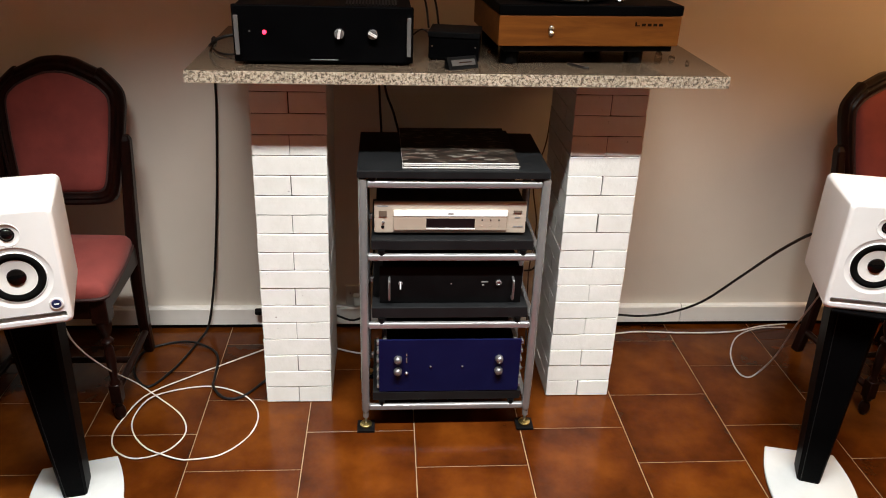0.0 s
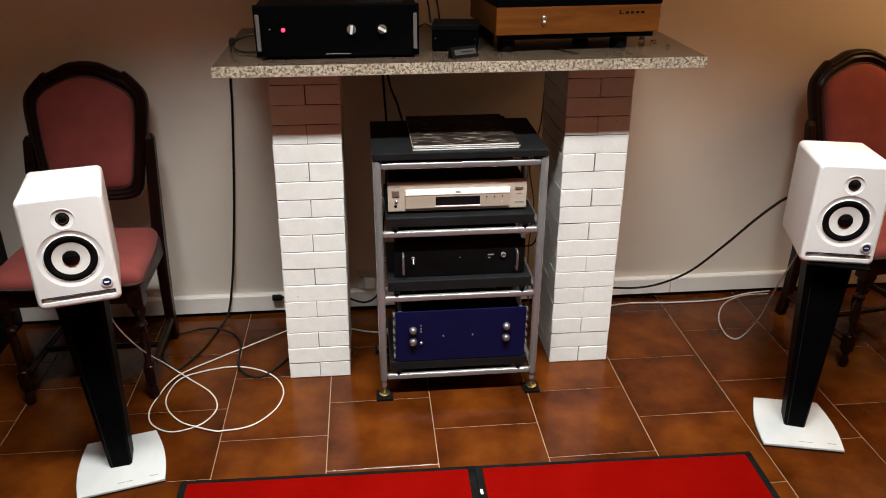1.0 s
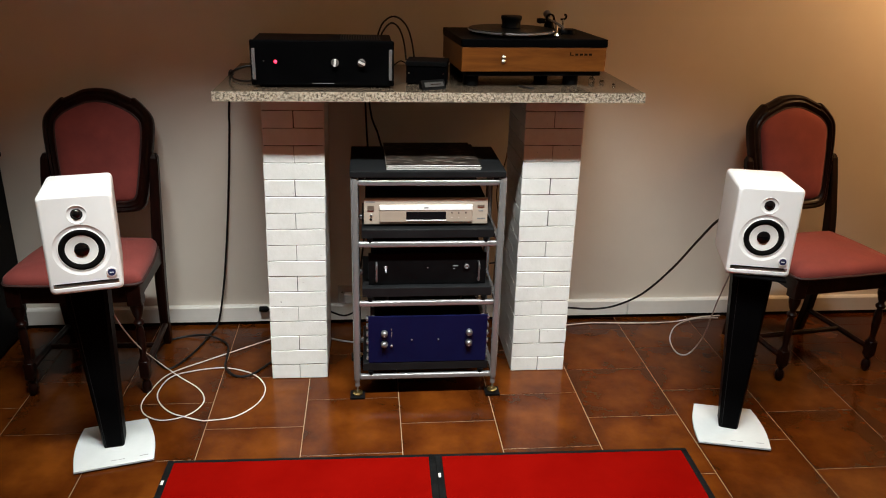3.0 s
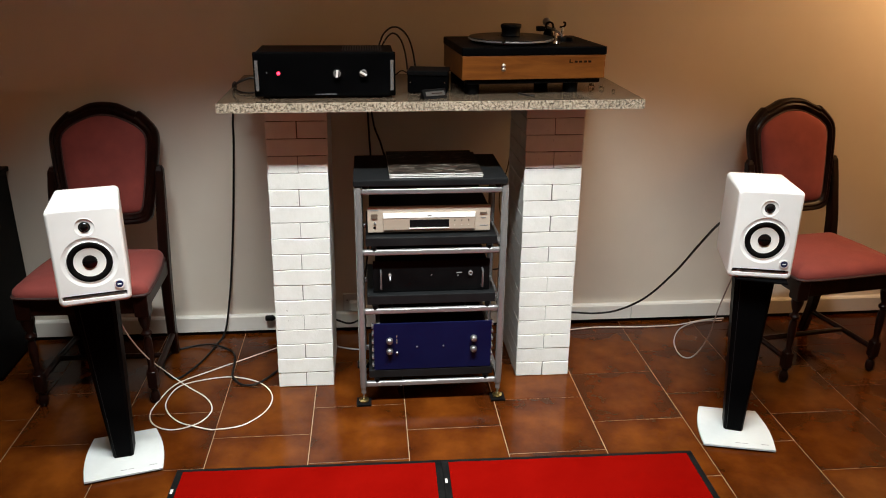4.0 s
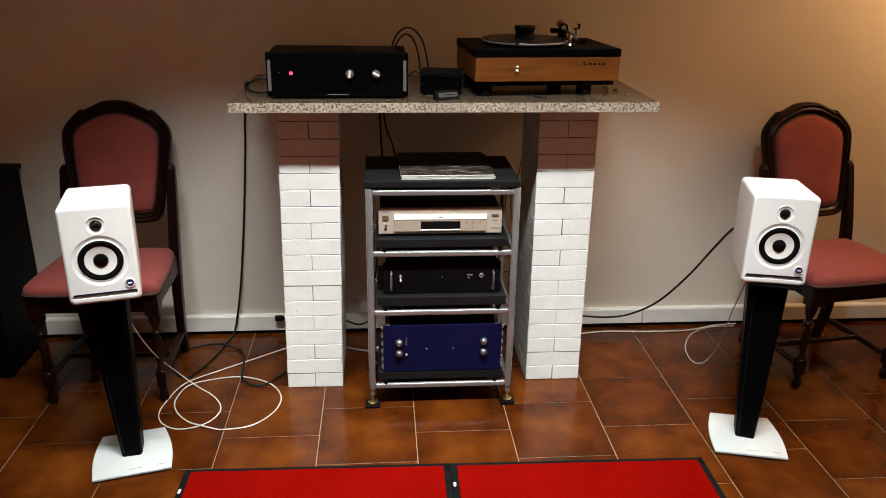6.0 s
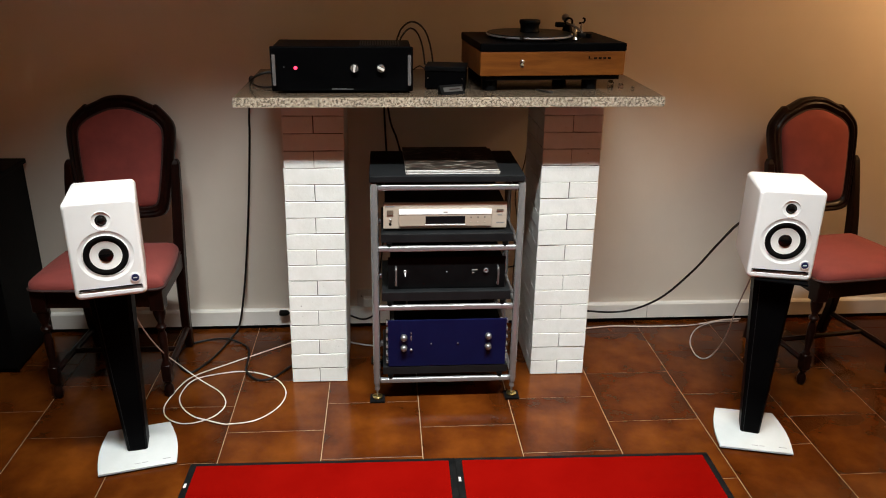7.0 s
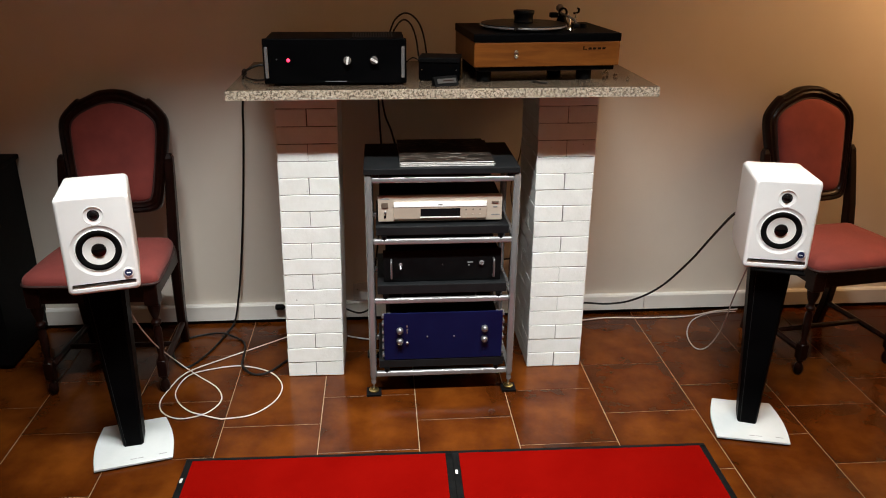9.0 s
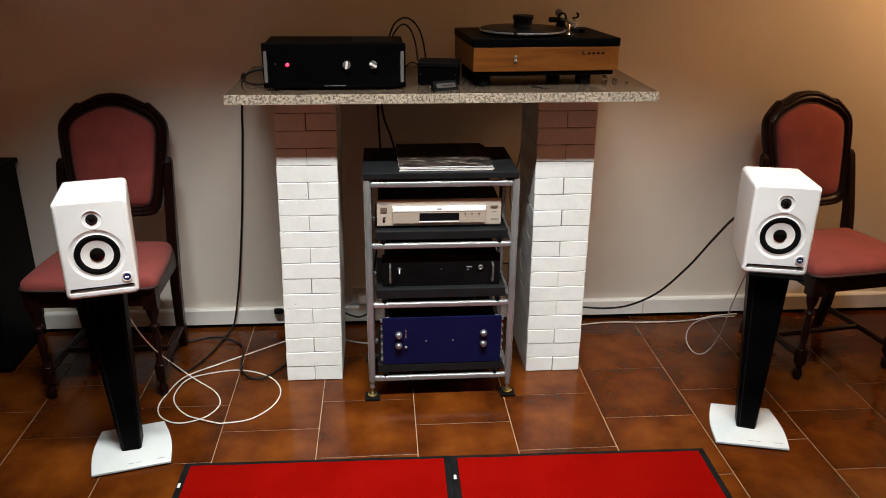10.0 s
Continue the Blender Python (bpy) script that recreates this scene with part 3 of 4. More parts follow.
for k, (dx, dy, turn) in enumerate(((0.0, 0.0, 0.3), (0.006, 0.004, -0.8), (-0.002, 0.008, 0.9))):
    z = 0.8605 + k * 0.0045
    ob = thing("record_sleeve", pose(0.037 + dx, 0.026 + dy, z, 0, 0, turn), "printed cardboard record sleeve on the rack's top board", "record sleeve", "stack of records")
    part("card", box(-0.157, 0.157, -0.157, 0.157, 0, 0.004, 0.0008, 1), M_TAG, ob, "cream card edge")
    part("cover", box(-0.1565, 0.1565, -0.1565, 0.1565, 0.0041, 0.0044), M_SLEEVE, ob, "busy brown, cream and red cover print")


def disc_player():
    ob = thing("disc_player", pose(0.0165, -0.11, 0.6535), "champagne-coloured disc player on a rack shelf", "disc player")
    part("body", box(-0.207, 0.207, 0.012, 0.27, 0.01, 0.096, 0.002), M_BLACKMATT, ob, "dark metal cover")
    part("front_panel", box(-0.2125, 0.2125, 0.0, 0.012, 0.008, 0.101, 0.003), M_CHAMPAGNE, ob, "champagne front panel")
    door = part("lower_door", box(-0.159, 0.159, -0.005, 0.0005, 0.018, 0.06, 0.0015), M_CHAMPDOOR, ob, "glossy champagne flap")
    part("tray_front", box(-0.159, 0.159, -0.0065, 0.0005, 0.0605, 0.0785, 0.002), M_STRIP, ob, "bright silver tray strip")
    part("display", box(-0.068, 0.068, -0.0062, -0.004, 0.0265, 0.0545, 0.0008), M_GLASSBLACK, door, "black display window")
    part("display_rim", box(-0.069, 0.069, -0.0075, -0.004, 0.0215, 0.026, 0.0008), M_SILVER, door, "silver rim")
    part("power_button", box(-0.2, -0.178, -0.003, 0.0005, 0.058, 0.076, 0.001), M_BUTTON, ob, "bronze-grey power button")
    part("jack", disc(0.0045, 0.002, -0.189, 0.0005, 0.026, 14), M_BLACKMATT, ob)
    part("dial", disc(0.004, 0.006, -0.1875, 0.0005, 0.042, 14), M_STEEL, ob)
    part("eject_button", box(0.176, 0.2, -0.003, 0.0005, 0.07, 0.078, 0.001), M_BUTTON, ob)
    for x in (0.088, 0.112, 0.136):
        part("key", disc(0.0022, 0.0012, x, -0.005, 0.05, 10), M_BLACKMATT, door)
        part("key", disc(0.0022, 0.0012, x, -0.005, 0.033, 10), M_CHAMPAGNE, door)
    for x, z, hw in ((-0.189, 0.089, 0.015), (0.0, 0.0695, 0.007), (0.182, 0.028, 0.006), (0.197, 0.028, 0.008), (0.188, 0.056, 0.008)):
        part("print_bar", box(x - hw, x + hw, -0.0072 if x == 0 else -0.0008, 0.0, z - 0.002, z + 0.002), M_PRINT, ob, "grey print")
    for x in (-0.17, 0.17):
        for y in (0.04, 0.23):
            part("foot", lathe([(0, 0), (0.016, 0), (0.016, 0.0098), (0, 0.0098)], 14, Matrix.Translation((x, y, 0))), M_RUBBER, ob)


disc_player()


def black_amplifier():
    ob = thing("black_power_amplifier", pose(0.025, -0.115, 0.4375), "black power amplifier with chrome front handles on a rack shelf", "amplifier")
    part("body", box(-0.198, 0.198, 0.008, 0.28, 0.004, 0.116, 0.002), M_BLACKMETAL, ob)
    part("front_panel", box(-0.207, 0.207, 0.0, 0.008, 0.001, 0.119, 0.002), M_BLACKMATT, ob)
    for s in (-0.179, 0.179):
        part("handle", tube([(s, 0.0, 0.085), (s, -0.016, 0.084), (s, -0.022, 0.076), (s, -0.022, 0.03), (s, -0.016, 0.022), (s, 0.0, 0.021)], 0.0036, 10, 5), M_KNOB, ob, "chrome handle", True)
    sw = part("toggle_switch", disc(0.0065, 0.004, -0.147, 0.0, 0.066, 14), M_STEEL, ob, "chrome toggle switch", True)
    part("lever", tube([(-0.147, -0.003, 0.065), (-0.147, -0.012, 0.058), (-0.147, -0.016, 0.053)], 0.0028, 8, 2), M_STEEL, sw, "", True)
    part("key_lock", lathe([(0.009, 0), (0.009, 0.005), (0.006, 0.007), (0.004, 0.004), (0, 0.004)], 18, Matrix.Translation((0.138, 0.0, 0.068)) @ FACING), M_STEEL, ob, "chrome ring switch", True)
    part("print_bar", box(0.088, 0.108, -0.0008, 0.0002, 0.068, 0.072), M_PRINT, ob, "grey print")
    part("print_bar", box(0.09, 0.097, -0.0008, 0.0002, 0.058, 0.061), M_PRINT, ob, "grey print")
    part("pilot", disc(0.0025, 0.002, 0.0, 0.0, 0.064, 10), M_STEEL, ob)


black_amplifier()


def blue_amplifier():
    ob = thing("blue_power_amplifier", pose(0.0285, -0.142, 0.1395), "dark blue power amplifier with chrome knobs on the lowest shelf", "amplifier")
    part("front_panel", box(-0.213, 0.213, 0.0, 0.006, 0.002, 0.187, 0.001), M_BLUE, ob, "dark blue front panel")
    part("chassis", box(-0.205, 0.205, 0.012, 0.25, 0.002, 0.15, 0.002), M_BLACKMETAL, ob, "black chassis")
    for s in (-1, 1):
        part("frame_rail", box(s * 0.196 - 0.006, s * 0.196 + 0.006, 0.0065, 0.245, 0.172, 0.184, 0.001), M_STEEL, ob, "bare metal rail")
        for k in range(6):
            part("side_bracket", box(s * 0.2165 - 0.0035, s * 0.2165 + 0.0035, 0.003, 0.03, 0.013 + k * 0.031, 0.024 + k * 0.031, 0.0015), M_STEEL, ob, "bare metal clip")
        for z in (0.0785, 0.1205):
            part("knob", lathe([(0.0125, 0), (0.0125, 0.004), (0.0115, 0.012), (0.008, 0.0165), (0.003, 0.018), (0, 0.0185)], 22, Matrix.Translation((s * 0.1525 - 0.004, 0.0, z)) @ FACING), M_KNOB, ob, "domed chrome knob", True)
        part("pilot", lathe([(0.003, 0), (0.003, 0.003), (0, 0.005)], 10, Matrix.Translation((s * 0.048 - 0.01, 0.0, 0.093)) @ FACING), M_KNOB, ob)
        part("rear_post", box(s * 0.14 - 0.004, s * 0.14 + 0.004, 0.2, 0.208, 0.15, 0.186), M_STEEL, ob)
    part("toggle_switch", lathe([(0.005, 0), (0.005, 0.004), (0.0022, 0.006), (0.003, 0.014), (0, 0.016)], 12, Matrix.Translation((-0.1305, 0.0, 0.069)) @ pose(0, 0, 0, 60)), M_KNOB, ob, "", True)
    for z in (0.136, 0.122, 0.112):
        part("lamp_bar", box(-0.1325, -0.1285, -0.0015, 0.0003, z - 0.004, z + 0.003), M_STEEL, ob)


blue_amplifier()


# ---- loudspeakers on stands ----
def rounded(w, h, r, n=6):
    """Outline of a rounded rectangle round the origin, in x and z."""
    out = []
    for cx, cz, a0 in ((w / 2 - r, h / 2 - r, 0), (-w / 2 + r, h / 2 - r, 90), (-w / 2 + r, -h / 2 + r, 180), (w / 2 - r, -h / 2 + r, 270)):
        for k in range(n + 1):
            a = radians(a0 + 90 * k / n)
            out.append((cx + r * math.cos(a), cz + r * math.sin(a)))
    return out


def inside(p, poly):
    hit = False
    for a, b in zip(poly, poly[1:] + poly[:1]):
        if (a.y > p.y) != (b.y > p.y) and p.x < (b.x - a.x) * (p.y - a.y) / (b.y - a.y) + a.x:
            hit = not hit
    return hit


def baffle(w, h, holes, zc):
    """Front plate with softened rim and real openings, facing -y."""
    bm = bmesh.new()

    def ring(pts, y):
        return [bm.verts.new((x, y, z + zc)) for x, z in pts]

    def strip(a, b):
        for k in range(len(a)):
            bm.faces.new((a[k - 1], a[k], b[k], b[k - 1]))

    front = ring(rounded(w - 0.018, h - 0.0205, 0.01), 0.0)
    last = front
    for cut_x, cut_z, y in ((0.0125, 0.0145, 0.0007), (0.0075, 0.009, 0.0022), (0.0035, 0.0045, 0.0044), (0.001, 0.002, 0.0072), (0.0, 0.0, 0.010)):
        rim = ring(rounded(w - cut_x, h - cut_z, 0.015 - cut_x * 0.28), y)
        strip(last, rim)
        last = rim
    loops = [front]
    for pts, deep in holes:
        a = [bm.verts.new((x, 0.0, z)) for x, z in pts]
        strip(a, [bm.verts.new((x, deep, z)) for x, z in pts])
        loops.append(a)
    flat = [v for lp in loops for v in lp]
    edges, start = [], 0
    for lp in loops:
        edges += [(start + k, start + (k + 1) % len(lp)) for k in range(len(lp))]
        start += len(lp)
    got = geometry.delaunay_2d_cdt([Vector((v.co.x, v.co.z)) for v in flat], edges, [], 1, 1e-6)
    cuts = [([Vector(q) for q in pts]) for pts, _ in holes]
    for f in got[2]:
        mid = sum((got[0][k] for k in f), Vector((0, 0))) / 3
        if not any(inside(mid, c) for c in cuts):
            bm.faces.new([flat[got[3][k][0]] for k in f])
    return bm


def circle(x, z, r, n=40):
    return [(x + r * math.cos(2 * math.pi * k / n), z + r * math.sin(2 * math.pi * k / n)) for k in range(n)]


def loudspeaker(m, label):
    ob = thing("loudspeaker", m, label, "loudspeaker", "pair of loudspeakers")
    w, h, d = 0.194, 0.294, 0.24
    tz, wz = 0.2355, 0.13
    slot = [(x, z + 0.0265) for x, z in rounded(0.172, 0.0145, 0.003, 2)]
    holes = [(circle(0, tz, 0.0275), 0.003), (circle(0, wz, 0.0755, 56), 0.003), (slot, 0.03)]
    part("baffle", baffle(w, h, holes, h / 2), M_WHITECAB, ob, "satin white front with softened edges")
    cab = loft([[(x, y, z + h / 2) for x, z in rounded(w * k, h * k, 0.015)] for y, k in ((0.010, 1.0), (d - 0.01, 0.945), (d - 0.003, 0.93), (d, 0.905))], False, True)
    part("cabinet", cab, M_WHITECAB, ob, "satin white cabinet", True)
    part("port_lining", box(-0.09, 0.09, 0.0255, 0.029, 0.0175, 0.0355), M_BLACKMATT, ob, "black slot port")
    f = Matrix.Translation((0, 0, tz)) @ FACING
    tw = part("tweeter_horn", lathe([(0.0275, 0.0), (0.0268, 0.0006), (0.0255, 0.0004), (0.0248, -0.0008), (0.02, -0.0018), (0.0142, -0.0026)], 40, f), M_WHITECAB, ob, "white tweeter dish", True)
    part("tweeter_rim", lathe([(0.0162, -0.0048), (0.0158, -0.0018), (0.0145, -0.0014), (0.0135, -0.005)], 32, f), M_RUBBER, tw, "black rim", True)
    part("dome", lathe([(0.0137, -0.0048), (0.0128, -0.001), (0.0095, 0.0018), (0.005, 0.0032), (0, 0.0036)], 28, f), M_DOME, tw, "black dome", True)
    f = Matrix.Translation((0, 0, wz)) @ FACING
    wo = part("woofer_dish", lathe([(0.0755, 0.0), (0.073, -0.001), (0.068, -0.0022), (0.0635, -0.0028), (0.0625, -0.0014), (0.061, -0.0012), (0.06, -0.005)], 56, f), M_WHITECAB, ob, "white dished trim ring", True)
    part("surround", lathe([(0.0604, -0.005), (0.0596, -0.0014), (0.0568, -0.0002), (0.0525, 0.0002), (0.0488, -0.0012), (0.046, -0.0026), (0.0438, -0.0028), (0.043, -0.0034)], 56, f), M_RUBBER, wo, "black rubber surround", True)
    part("cone", lathe([(0.0435, -0.0032), (0.042, -0.0034), (0.036, -0.0042), (0.028, -0.0052), (0.016, -0.0066)], 48, f), M_CONE, wo, "pale woofer cone", True)
    part("dust_cap", lathe([(0.0204, -0.0066), (0.0194, -0.0042), (0.015, -0.0018), (0.0085, -0.0002), (0, 0.0004)], 32, f), M_DOME, wo, "black glossy dust cap", True)
    for s in (-1, 1):
        part("dish_mark", box(s * 0.007 - 0.0007, s * 0.007 + 0.0007, -0.0005, 0.0006, 0.2057, 0.2078), M_CLEARCABLE, ob)
    f = Matrix.Translation((0.069, 0, 0.0555)) @ FACING
    bd = part("badge", lathe([(0.0145, 0.0), (0.0145, 0.0022), (0.0125, 0.003), (0.0112, 0.0022), (0, 0.0022)], 28, f), M_SILVER, ob, "silver ring badge", True)
    part("badge_field", lathe([(0.0105, 0.0022), (0.0102, 0.0029), (0, 0.003)], 24, f), M_BADGE, bd, "blue badge centre", True)
    part("badge_mark", box(0.0635, 0.0745, -0.0036, -0.0026, 0.0537, 0.0573, 0.0005, 1), M_SILVER, bd)
    return ob


def stand(m, post_turn, label, tall):
    """White plate with bowed sides and a black post that widens upwards."""
    ob = thing("speaker_stand", m, label, "speaker stand", "pair of speaker stands")

    def outline(z, grow=0.0):
        pts = []
        fw, bw, fy, by, bow = 0.117 + grow, 0.1 + grow, -0.122 - grow, 0.118 + grow, 0.017
        for k in range(9):
            t = k / 8
            pts.append((fw + (bw - fw) * t + bow * math.sin(math.pi * t) * 0.75, fy + (by - fy) * t, z))
        for k in range(9):
            t = 1 - k / 8
            pts.append((-(fw + (bw - fw) * t + bow * math.sin(math.pi * t) * 0.75), fy + (by - fy) * t, z))
        return pts

    part("base_plate", loft([outline(0.005, -0.003), outline(0.0065), outline(0.0125), outline(0.014, -0.002)]), M_BASEPLATE, ob, "white gloss base plate")
    for x in (-0.085, 0.085):
        for y in (-0.09, 0.085):
            part("pad", lathe([(0, 0.0003), (0.012, 0.0003), (0.012, 0.0049), (0, 0.0049)], 12, Matrix.Translation((x, y, 0))), M_RUBBER, ob)
    r = pose(0, 0.015, 0, 0, 0, post_turn)
    bm = bmesh.new()
    rows = []
    for z, hw, hd in ((0.0142, 0.0315, 0.04), (0.3, 0.046, 0.047), (tall - 0.007, 0.061, 0.054)):
        rows.append([r @ Vector((x * hw - 0.012 * z / 0.58, y * hd, z)) for x, y in ((-0.82, -1), (0.82, -1), (1, -0.8), (1, 0.8), (0.82, 1), (-0.82, 1), (-1, 0.8), (-1, -0.8))])
    post = part("post", loft(rows, bm=bm), M_BLACKMETAL, ob, "black lacquered tapering post")
    part("groove", loft([[r @ Vector((x - 0.012 * z / 0.58, -hd - 0.0006, z)) for x in (-hw * 0.7 - 0.001, -hw * 0.7 + 0.001)] + [r @ Vector((x - 0.012 * z / 0.58, -hd + 0.002, z)) for x in (-hw * 0.7 + 0.001, -hw * 0.7 - 0.001)] for z, hw, hd in ((0.016, 0.0315, 0.0401), (0.582, 0.061, 0.054))]), M_GREYBOARD, post, "thin grey seam")
    part("top_plate", box(-0.08, 0.08, -0.07, 0.09, tall - 0.0065, tall - 0.0005, 0.001), M_BLACKMETAL, ob, "black top plate", m=pose(0, 0, 0, 0, 0, post_turn))
    for x0, x1, y in ((-0.01, 0.008, -0.1), (0.012, 0.03, -0.1), (0.075, 0.1, -0.098)):
        part("print_bar", box(x0, x1, y, y + 0.003, 0.0138, 0.0144), M_PRINT, ob, "grey print")
    return ob


STAND_L, STAND_R = pose(-1.012, -0.4, 0, 0, 0, 14.5), pose(1.071, -0.41, 0, 0, 0, -14)
stand(STAND_L, -4, "black tapering speaker stand on a white plate beside coiled cable", 0.6065)
stand(STAND_R, -6, "black tapering speaker stand on a white plate beside a chair", 0.6035)
loudspeaker(pose(-0.98, -0.515, 0.6065, 0, 0, 15), "white two-way loudspeaker with black-ringed woofer, turned inwards on its stand")
loudspeaker(pose(1.044, -0.462, 0.6035, 0, 0, -13.5), "white two-way loudspeaker with a cable behind, on its stand")


# ---- chairs ----
def half_outline(points, n=10):
    """A closed outline in x and z, mirrored from its right half, top first."""
    right = curve_through([(x, 0, z) for x, z in points], n)
    left = [Vector((-q.x, 0, q.z)) for q in right[-2:0:-1]]
    return right + left


def chair():
    ob = thing("dining_chair", pose(-1.192, 0.11, 0, 0, 0, -0.5) @ Matrix.Diagonal((1, 1, 0.986, 1)), "dark-stained wooden chair with dusty red upholstery, behind a loudspeaker stand", "chair", "chairs along the wall")
    leg = [(0, 0.0005), (0.012, 0.0005), (0.019, 0.012), (0.021, 0.026), (0.017, 0.042), (0.011, 0.05), (0.012, 0.055), (0.018, 0.06), (0.019, 0.066), (0.0, 0.066)]
    leg2 = [(0, 0.134), (0.019, 0.134), (0.019, 0.139), (0.014, 0.146), (0.0125, 0.152), (0.0165, 0.19), (0.0185, 0.235), (0.0165, 0.262), (0.0115, 0.272), (0.0125, 0.277), (0.021, 0.284), (0.022, 0.292), (0.014, 0.3), (0.0125, 0.306), (0.02, 0.322), (0.0265, 0.345), (0.027, 0.362), (0.0, 0.362)]
    for s in (-1, 1):
        at = Matrix.Translation((s * 0.2, -0.175, 0))
        bm = lathe([(r * 0.86, z) for r, z in leg], 18, at)
        lathe([(r * 0.84, z) for r, z in leg2], 18, at, bm)
        box(s * 0.2 - 0.017, s * 0.2 + 0.017, -0.192, -0.158, 0.066, 0.134, 0.003, 1, bm)
        box(s * 0.2 - 0.025, s * 0.2 + 0.025, -0.2, -0.15, 0.362, 0.444, 0.003, 1, bm)
        part("front_leg", bm, M_DARKWOOD, ob, "turned front leg", True)
        rows = []
        for y, z, hw, hd in ((0.21, 0.0005, 0.016, 0.018), (0.185, 0.12, 0.017, 0.02), (0.17, 0.3, 0.019, 0.022), (0.17, 0.45, 0.02, 0.024), (0.188, 0.56, 0.019, 0.021), (0.225, 0.72, 0.017, 0.018), (0.241, 0.785, 0.015, 0.016), (0.2445, 0.8, 0.008, 0.01)):
            x = s * (0.181 + 0.018 * min(z / 0.5, 1))
            rows.append([(x + a * hw, y + b * hd, z) for a, b in ((-1, -0.7), (-0.7, -1), (0.7, -1), (1, -0.7), (1, 0.7), (0.7, 1), (-0.7, 1), (-1, 0.7))])
        part("rear_leg", loft(rows), M_DARKWOOD, ob, "curved rear leg and post")
        part("side_stretcher", tube([(s * 0.2, -0.158, 0.1), (s * 0.196, 0.0, 0.1), (s * 0.188, 0.172, 0.1)], 0.0115, 10, 3), M_DARKWOOD, ob, "", True)
        part("side_rail", loft([[(s * 0.205 + a, -0.155, z) for a, z in ((-0.012, 0.385), (0.012, 0.385), (0.012, 0.444), (-0.012, 0.444))], [(s * 0.197 + a, 0.15, z) for a, z in ((-0.012, 0.385), (0.012, 0.385), (0.012, 0.444), (-0.012, 0.444))]]), M_DARKWOOD, ob)
    part("cross_stretcher", tube([(-0.19, 0.0, 0.1), (0.0, 0.0, 0.1), (0.19, 0.0, 0.1)], 0.0105, 10, 3), M_DARKWOOD, ob, "", True)
    part("front_rail", box(-0.178, 0.178, -0.193, -0.167, 0.375, 0.444, 0.004), M_DARKWOOD, ob)
    part("rear_rail", box(-0.178, 0.178, 0.158, 0.182, 0.385, 0.444, 0.004), M_DARKWOOD, ob)

    # domed seat with a braid round it
    def seat_outline(k, z):
        base = []
        for x, y in ((0.0, -0.215), (0.12, -0.213), (0.2, -0.207), (0.226, -0.19), (0.229, -0.16), (0.221, 0.0), (0.205, 0.12), (0.196, 0.155), (0.17, 0.166), (0.0, 0.168)):
            base.append((x, y))
        line = curve_through([(x, y, 0) for x, y in base], 4)
        full = line + [Vector((-q.x, q.y, 0)) for q in line[-2:0:-1]]
        return [(q.x * k, -0.02 + (q.y + 0.02) * k, z) for q in full]

    seat = part("seat", loft([seat_outline(k, z) for k, z in ((0.985, 0.4445), (1.0, 0.451), (1.0, 0.462), (0.985, 0.474), (0.94, 0.485), (0.85, 0.494), (0.6, 0.502), (0.3, 0.506), (0.02, 0.507))]), M_PINK, ob, "dusty red padded seat", True)
    ring = [Vector(q) for q in seat_outline(1.004, 0.4505)]
    part("braid", tube(ring + ring[:1], 0.0055, 6, 0), M_BRAID, seat, "dark braid", True)

    # arched back frame round a padded panel, raked
    outer = half_outline([(0, 1.04), (0.05, 1.034), (0.095, 1.014), (0.125, 1.001), (0.133, 1.004), (0.165, 0.975), (0.193, 0.94), (0.2015, 0.905), (0.199, 0.85), (0.19, 0.78), (0.177, 0.69), (0.169, 0.635), (0.156, 0.598), (0.12, 0.583), (0.05, 0.579), (0.0, 0.579)])
    inner = half_outline([(0, 0.992), (0.04, 0.987), (0.082, 0.971), (0.11, 0.957), (0.118, 0.953), (0.138, 0.937), (0.153, 0.918), (0.158, 0.89), (0.156, 0.85), (0.15, 0.78), (0.139, 0.69), (0.132, 0.65), (0.12, 0.629), (0.09, 0.621), (0.04, 0.62), (0.0, 0.62)])

    def raked(q, y):
        return (q.x, 0.178 + (q.z - 0.556) * 0.26 + y, q.z - y * 0.2)

    def between(t, y):
        return [raked(a.lerp(b, t), y) for a, b in zip(outer, inner)]

    section = ((0.0, 0.004), (0.06, -0.008), (0.25, -0.015), (0.45, -0.012), (0.6, -0.017), (0.85, -0.013), (1.0, -0.003), (1.0, 0.022), (0.0, 0.022), (0.0, 0.004))
    part("back_frame", loft([between(t, y) for t, y in section], False, False), M_DARKWOOD, ob, "arched dark wooden back frame", True)

    def pad(k, y):
        c = Vector((0, 0, 0.79))
        return [raked(c + (q - c) * k, y) for q in inner]

    back = part("back_pad", loft([pad(k, y) for k, y in ((0.995, 0.018), (0.995, -0.004), (0.97, -0.012), (0.92, -0.018), (0.8, -0.023), (0.55, -0.027), (0.25, -0.029), (0.02, -0.029))]), M_PINK, ob, "dusty red padded back", True)
    ring = [Vector(q) for q in pad(0.992, -0.006)]
    part("braid", tube(ring + ring[:1], 0.0045, 6, 0), M_BRAID, back, "dark braid", True)
    return ob


chair_a = chair()
tagged(copy_thing(chair_a, pose(1.587, 0.1, 0, 0, 0, 8.5)), "dark-stained wooden chair with dusty red upholstery, beside the bare wall")


